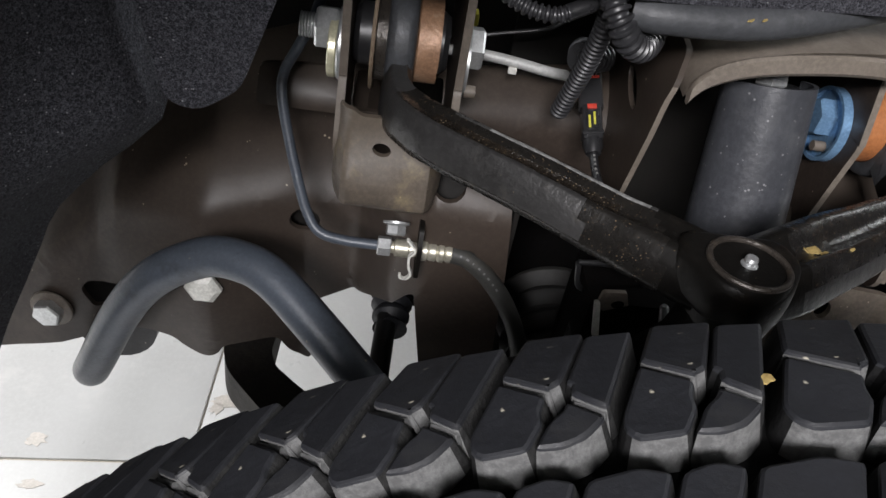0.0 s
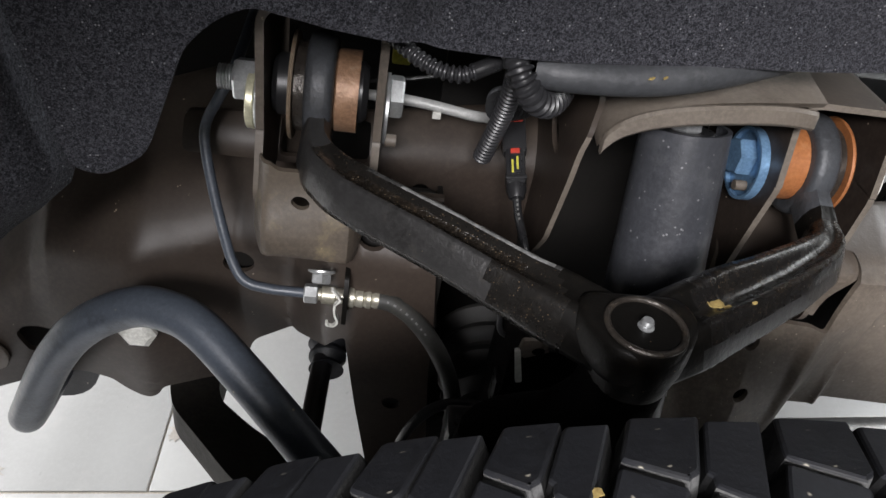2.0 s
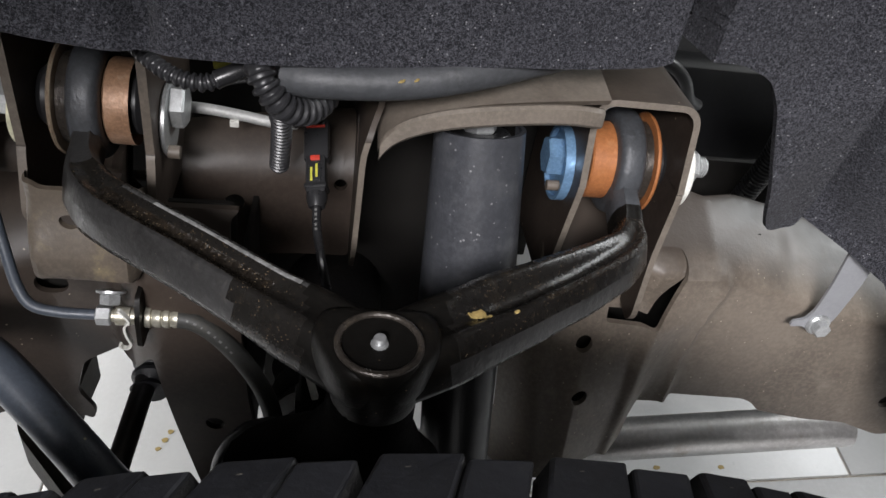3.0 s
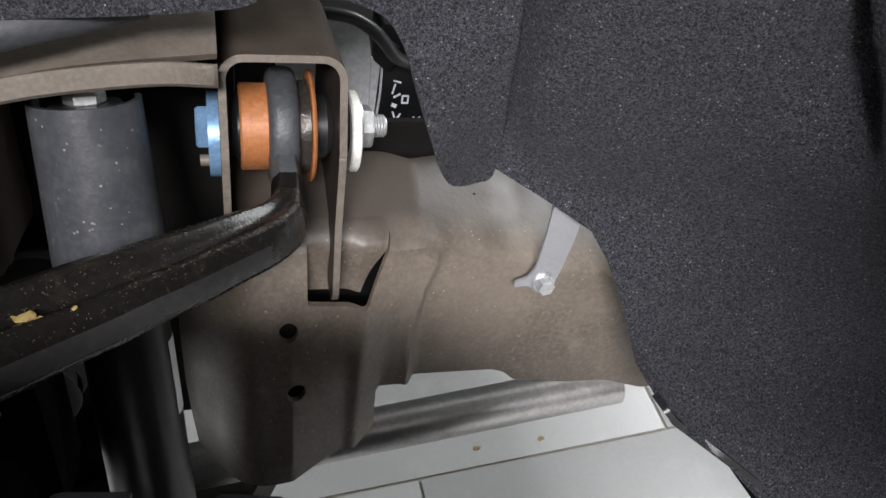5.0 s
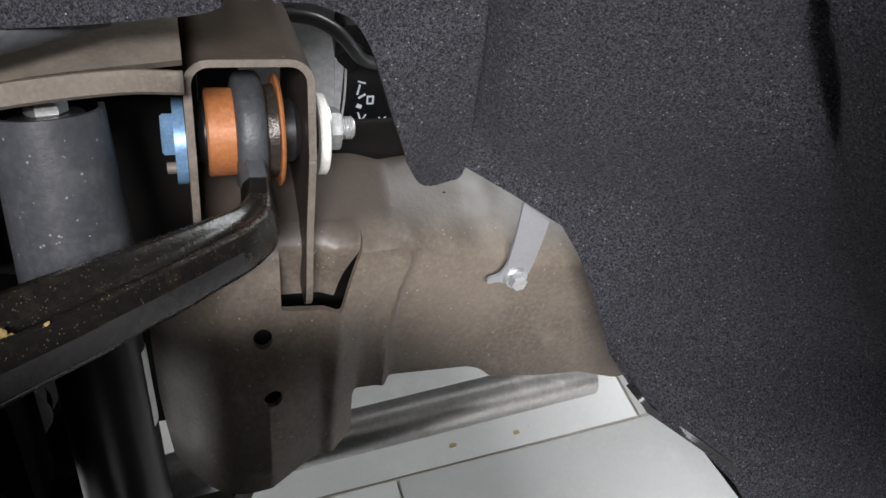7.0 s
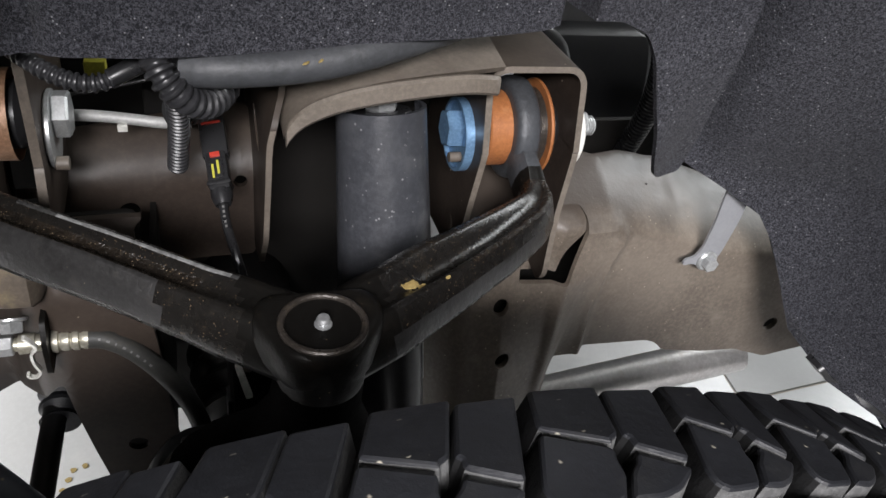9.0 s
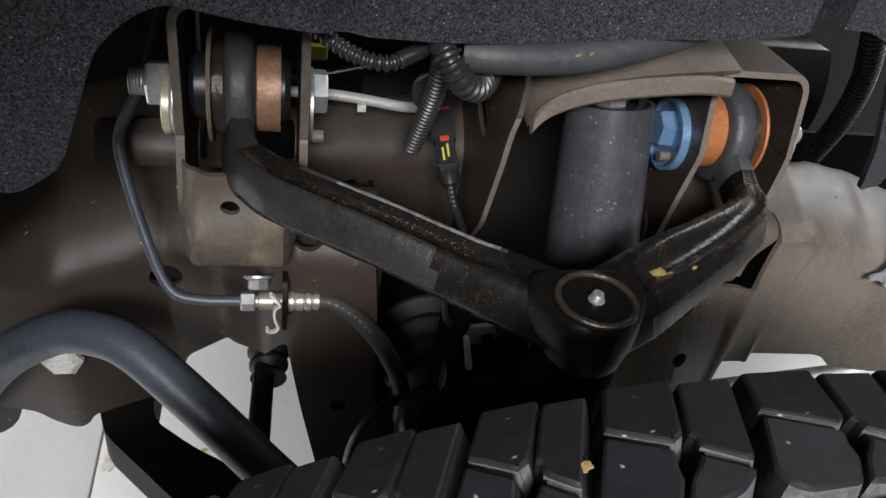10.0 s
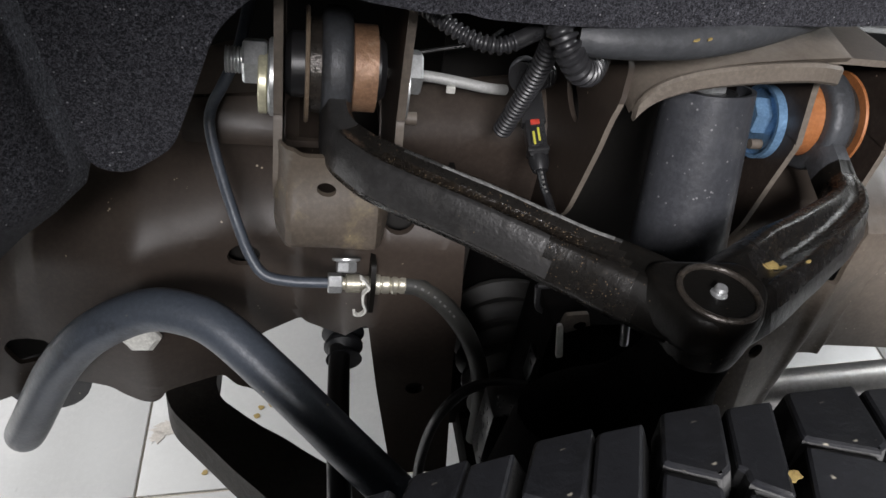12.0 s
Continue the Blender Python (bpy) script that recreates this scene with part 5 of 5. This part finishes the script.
tag = [(0.3536, 0.690), (0.3659, 0.7017), (0.3732, 0.6963), (0.3746, 0.6883), (0.3642, 0.680)]
part("cover_tag", sheet(rounded(tag, 0.001, 2), [], lambda u, v: 0.508 + 0.25 * (u - 0.36), 0.003, 0.01), BLACKBOX, bb)
for u, v, w, h, turn in ((0.3710, 0.6880, 0.005, 0.0016, 30), (0.3718, 0.6855, 0.004, 0.0012, -40), (0.3785, 0.6625, 0.006, 0.0012, 15), (0.3762, 0.6570, 0.0014, 0.008, 12), (0.3790, 0.6520, 0.006, 0.0014, -30), (0.3832, 0.6490, 0.0012, 0.006, 0), (0.3875, 0.6490, 0.0012, 0.006, 0),
                         (0.3853, 0.6518, 0.005, 0.0012, 0), (0.3853, 0.6462, 0.005, 0.0012, 0), (0.3773, 0.6440, 0.004, 0.003, 20), (0.3782, 0.6350, 0.0014, 0.008, -20), (0.3812, 0.6330, 0.0014, 0.009, 25), (0.3828, 0.6290, 0.006, 0.0014, -35),
                         (0.3945, 0.6310, 0.0014, 0.008, -15), (0.3968, 0.6310, 0.0014, 0.008, 30), (0.3975, 0.6260, 0.006, 0.0014, 10)):
    part("printed_bar", box(-w / 2, w / 2, -0.0004, 0.0006, -h / 2, h / 2, 0, pose(u, 0.5298 + 6.0 * (v - 0.648) ** 2 + 3.0 * max(0.0, 0.385 - u) ** 2, v, 0, turn, 0)), MARKS, bb, "pale printed sign")
bp = thing("black_bay_pipe", (0.32, 0.45, 0.74), "glossy black pipe curving through the engine bay", "pipe")
part("pipe_wall", tube(spline([(0.23, 0.450, 0.730), (0.2713, 0.455, 0.7359), (0.2895, 0.457, 0.7389), (0.3084, 0.46, 0.7384), (0.3262, 0.462, 0.7356), (0.3384, 0.465, 0.7298), (0.35, 0.47, 0.7195), (0.3648, 0.485, 0.7007), (0.380, 0.500, 0.690)], 8), 0.0042, 16), BLACKBOX, bp)
bh = thing("bay_hose", (0.43, 0.45, 0.62), "black corrugated hose behind the liner gap", "hose")
part("hose_wall", corrugated([(0.385, 0.43, 0.79), (0.398, 0.432, 0.755), (0.414, 0.44, 0.72), (0.423, 0.452, 0.68), (0.425, 0.47, 0.63)], 0.0085, 0.0035, 0.0012), PLASTIC, bh)
for x in (0.2890, 0.3068):
    t = thing("pale_strip", (x, 0.545, 0.70), "pale grey strip in the engine bay", "strip", "bay strips")
    part("strip_plate", sheet([(x - 0.0105, 0.690), (x - 0.0010, 0.7060), (x + 0.0080, 0.7060), (x - 0.0010, 0.690)], [], lambda u, v: 0.545, 0.003, 0.02), LABEL, t)

# ---- wheel ----
WX, WZ, WR = 0.1558, 0.4419, 0.336
CROWN = [(0.0, WR), (0.09, WR - 0.0005), (0.107, WR - 0.0020), (0.12, WR - 0.0052), (0.1317, WR - 0.0096), (0.142, WR - 0.0170)]
wheel = thing("wheel", (WX, 0.0, WZ - WR + 0.02), "black all-terrain tyre with chunky tread blocks and dusty grooves", "wheel")
hub_pose = pose(WX, 0.0, WZ)
axle = hub_pose @ pose(0, 0, 0, -90, 0, 0)  # local z runs inward along y
GROUND = LEVEL.inverted() @ Vector((0, 0, 0.0015))
UPWARD = LEVEL.inverted().to_3x3() @ Vector((0, 0, 1))


def rest_on_floor(v):
    """The loaded tyre flattens where it meets the floor."""
    d = (v - GROUND).dot(UPWARD)
    return v - UPWARD * d if d < 0 else v


half = [(0.200, 0.085), (0.206, 0.108), (0.232, 0.130), (0.268, 0.138), (0.298, 0.136), (0.3115, 0.1315), (0.3180, 0.124), (0.3225, 0.112), (0.3245, 0.10), (0.3255, 0.05)]
carcass = lathe(half + [(r, -h) for r, h in reversed(half)], axle, 180)
for v in carcass.verts:
    v.co = rest_on_floor(v.co)
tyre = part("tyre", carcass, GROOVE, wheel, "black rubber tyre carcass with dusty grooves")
part("rim", lathe([(0.06, 0.02), (0.10, 0.0), (0.168, -0.01), (0.182, -0.06), (0.201, -0.10), (0.210, -0.108), (0.210, -0.112), (0.199, -0.112), (0.182, 0.02), (0.199, 0.10), (0.210, 0.108), (0.210, 0.112), (0.196, 0.112), (0.178, 0.05), (0.06, 0.04), (0.06, 0.02)], axle, 64), SATIN, wheel, "dark steel rim")


def block_mesh(name, outline, low=0.0105, seed=0, sink=0.0, mat=None, draft=0.0016):
    """A tread block: outline in (arc length, y), crowned to the tyre, walls leaning out below, edges worn round."""
    r = random.Random(seed)
    n = len(outline)
    area = sum(outline[i - 1][0] * outline[i][1] - outline[i][0] * outline[i - 1][1] for i in range(n))
    way = 1.0 if area > 0 else -1.0
    normals = []
    for i in range(n):
        t = Vector(outline[(i + 1) % n]) - Vector(outline[i - 1])
        normals.append(Vector((t.y, -t.x)).normalized() * way)
    bm = bmesh.new()
    rings = []
    for grow, drop in ((draft, low), (0.0, 0.0011), (-0.0003, 0.0004), (-0.0010, 0.0)):
        ring = []
        for (s, yy), nn in zip(outline, normals):
            s2, y2 = s + nn.x * grow, yy + nn.y * grow
            rad = table(CROWN, abs(y2)) - sink - drop - (0.0002 * r.random() if drop < 0.005 else 0)
            ring.append(bm.verts.new((rad * math.sin(s2 / WR), y2, rad * math.cos(s2 / WR))))
        rings.append(ring)
    for a, b in zip(rings, rings[1:]):
        for k in range(n):
            bm.faces.new((a[k], a[(k + 1) % n], b[(k + 1) % n], b[k]))
    bm.faces.new(rings[-1])
    me = finish(bm, name, mat or RUBBER, 20)
    for extra in (SLIT, GROOVE, WALL_TONE):
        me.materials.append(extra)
    for k in range(n):  # dust and painted light go by facing: outboard walls pale, rearward ones grey, the others dark
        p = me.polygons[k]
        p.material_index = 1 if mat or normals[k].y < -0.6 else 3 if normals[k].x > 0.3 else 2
    return me


def slant(pts, length):
    """Lays a block given in (share of the pitch, y) along the leaning tread grooves."""
    return [(f * length + 0.45 * (yy - 0.100) + 0.0012 * math.sin((yy - 0.09) * 110), yy) for f, yy in pts]


def slit_y(f):
    """The fine slit that runs askew across each pair of blocks."""
    return 0.1162 - 0.0150 * f


def pitch_blocks(length, seed):
    """One pitch: four blocks parted by a leaning slit, an askew slit and a pit where they cross, then the zigzag groove and a centre pair."""
    g, c, w = 0.0019 / length, 0.55, 0.0006 / length
    px, py = 0.0026 / length, 0.0042
    outs = [
        ("shoulder_block", [(g, 0.1345), (c - w, 0.1345), (c - w, slit_y(c) + py), (c - px, slit_y(c) + 0.0030), (c - px * 1.05, slit_y(c - px) + 0.0011), (g, slit_y(0) + 0.0009)]),
        ("shoulder_block", [(c + w, 0.1315), (1 - g, 0.1315), (1 - g, slit_y(1) + 0.0009), (c + px * 1.05, slit_y(c + px) + 0.0011), (c + px * 0.9, slit_y(c) + 0.0030), (c + w, slit_y(c) + py)]),
        ("second_row_block", [(g, slit_y(0) - 0.0009), (c - px, slit_y(c - px) - 0.0011), (c - px * 0.9, slit_y(c) - 0.0045), (c - w, slit_y(c) - 0.0075), (c - w, 0.0935), (0.24, 0.0930), (0.12, 0.0955), (g, 0.0995)]),
        ("second_row_block", [(c + px, slit_y(c + px) - 0.0011), (1 - g, slit_y(1) - 0.0009), (1 - g, 0.0990), (0.88, 0.0950), (0.76, 0.0932), (c + w, 0.0935), (c + w, slit_y(c) - 0.0075), (c + px, slit_y(c) - 0.0045)]),
        ("centre_block", [(0.02, 0.0850), (0.30, 0.0868), (0.53, 0.0850), (0.55, 0.068), (0.47, 0.049), (0.06, 0.051), (0.03, 0.068)]),
        ("centre_block", [(0.585, 0.0850), (0.75, 0.0868), (0.96, 0.0850), (0.97, 0.068), (0.98, 0.053), (0.62, 0.047), (0.60, 0.068)]),
    ]
    made = []
    for i, (nm, o) in enumerate(outs):
        pts = rounded(slant(o, length), 0.0016, 2)
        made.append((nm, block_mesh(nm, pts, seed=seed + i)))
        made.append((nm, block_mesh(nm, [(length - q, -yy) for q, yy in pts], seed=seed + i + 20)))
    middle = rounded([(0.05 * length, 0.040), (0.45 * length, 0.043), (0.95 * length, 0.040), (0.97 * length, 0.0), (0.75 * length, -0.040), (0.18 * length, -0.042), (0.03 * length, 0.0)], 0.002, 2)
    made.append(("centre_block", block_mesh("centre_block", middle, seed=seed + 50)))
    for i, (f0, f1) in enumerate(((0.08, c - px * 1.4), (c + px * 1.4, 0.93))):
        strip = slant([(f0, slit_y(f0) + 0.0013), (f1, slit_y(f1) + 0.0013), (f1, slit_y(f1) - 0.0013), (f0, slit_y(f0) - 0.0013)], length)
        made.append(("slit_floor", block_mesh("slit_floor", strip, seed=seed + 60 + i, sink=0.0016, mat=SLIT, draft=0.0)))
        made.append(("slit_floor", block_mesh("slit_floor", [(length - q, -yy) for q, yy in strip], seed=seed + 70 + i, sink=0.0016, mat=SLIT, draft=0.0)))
    return made


# Pitches of three lengths follow one another, as tyres have them.
round_length = 2 * math.pi * WR
plain = 62
SHORT = (round_length - 0.0385 - 0.0425 - 0.0420) / plain
starts, at = [], -0.0745
for length in [0.0385, 0.0425, 0.0420] + [SHORT] * plain:
    starts.append((at, length))
    at += length
kinds = {length: pitch_blocks(length, 100 * i) for i, length in enumerate((0.0385, 0.0425, 0.0420, SHORT))}
rest_v, rest_f, seen_blocks = [], [], 0
for at, length in starts:
    m = hub_pose @ Matrix.Rotation(at / WR, 4, "Y")
    top_side = math.cos((at + length / 2) / WR) > 0.66
    for nm, me in kinds[length]:
        inner = sum(v.co.y for v in me.vertices) > 0
        if top_side and inner and seen_blocks < 300:
            ob = new(nm, me)
            ob.parent = tyre
            ob.matrix_basis = m
            seen_blocks += 1
        else:
            base = len(rest_v)
            rest_v += [tuple(rest_on_floor(m @ v.co)) for v in me.vertices]
            rest_f += [[base + j for j in p.vertices] for p in me.polygons]
me = bpy.data.meshes.new("tread_rest")
me.from_pydata(rest_v, [], rest_f)
me.materials.append(RUBBER)
rest = new("tread_rest", me)
rest.parent = tyre
tagged(rest, "black rubber tread blocks round the lower tyre", kind="stuff")

# ---- loose flakes ----
UNLEVEL = LEVEL.inverted()
rng = random.Random(5)
for x, y, z, s, place in ((0.1845, 0.2505, 0.7033, 0.0042, "control arm"), (0.1890, 0.2490, 0.7036, 0.0018, "control arm"), (0.2008, 0.2502, 0.7064, 0.0014, "control arm"), (0.0852, 0.1079, 0.7668, 0.0019, "tyre tread"), (0.1480, 0.3120, 0.7755, 0.0016, "rubber hose"), (0.1540, 0.3125, 0.7762, 0.0013, "rubber hose")):
    f = thing("dry_flake", (x, y, z), "small dry yellow leaf flake stuck on the " + place, "flake", "dry flakes")
    o = [(s * (0.6 + 0.5 * rng.random()) * math.cos(a), s * (0.35 + 0.4 * rng.random()) * math.sin(a)) for a in (2 * math.pi * k / 11 for k in range(11))]
    part("flake_skin", sheet(o, [], lambda u, v: 0.0006 * math.sin(u * 900), 0.0005, 0.002, lambda u, v, d: Vector((x + u, y + v, z + d))), FLAKE, f)
for x, y in ((-0.0918, 0.5525), (-0.0206, 0.6322), (-0.0371, 0.6186), (-0.0329, 0.6298), (-0.043, 0.608), (0.608, 0.535), (0.533, 0.540)):
    f = thing("dry_flake", UNLEVEL @ Vector((x, y, 0.0002)), "tiny dry flake on the tiled floor", "flake", "dry flakes")
    o = [(0.004 * (0.6 + 0.6 * rng.random()) * math.cos(a), 0.004 * (0.5 + 0.5 * rng.random()) * math.sin(a)) for a in (2 * math.pi * k / 9 for k in range(9))]
    part("flake_skin", sheet(o, [], lambda u, v: 0.0, 0.0006, 0.01, lambda u, v, d: UNLEVEL @ Vector((x + u, y + v, 0.0002 + d))), FLAKE, f)

STAIN = material("dried_floor_spill", (0.45, 0.42, 0.39), 0.5, 0.0, (0.36, 0.34, 0.31), (0.54, 0.51, 0.48), 40, 300, 0.1)
for x, y, a, b in ((-0.136, 0.615, 0.024, 0.012), (-0.150, 0.604, 0.010, 0.009), (-0.350, 0.560, 0.016, 0.011), (-0.335, 0.503, 0.016, 0.008)):
    f = thing("floor_stain", UNLEVEL @ Vector((x, y, 0.0002)), "dried pale brown spill on the tiled floor", "stain", "floor stains")
    o = [(a * (0.5 + 0.6 * rng.random()) * math.cos(k), b * (0.5 + 0.6 * rng.random()) * math.sin(k)) for k in (2 * math.pi * i / 26 for i in range(26))]
    part("stain_film", sheet(o, [], lambda u, v: 0.0, 0.0004, 0.02, lambda u, v, d: UNLEVEL @ Vector((x + u, y + v, 0.0002 + d))), STAIN, f)

# ---- floor tiles ----
TL, TW, GAP = 0.918, 0.459, 0.0032
grid = pose(-0.1653, 0.5310, 0) @ pose(0, 0, 0, 0, 0, -1.12)
tile_mesh = finish(box(GAP / 2, TL - GAP / 2, GAP / 2, TW - GAP / 2, -0.008, 0.0, 0.0012), "tile", TILE)
for j in range(-9, 8):
    shift = 0.0 if j % 2 == 0 else 0.628 - TL
    for i in range(-5, 6):
        c = grid @ Vector((i * TL + shift + TL / 2, j * TW + TW / 2, 0))
        if -3.75 < c.x < 4.30 and -3.55 < c.y < 3.65:
            ob = new("tile", tile_mesh)
            ob.parent = floor
            ob.matrix_basis = grid @ pose(i * TL + shift, j * TW, 0)
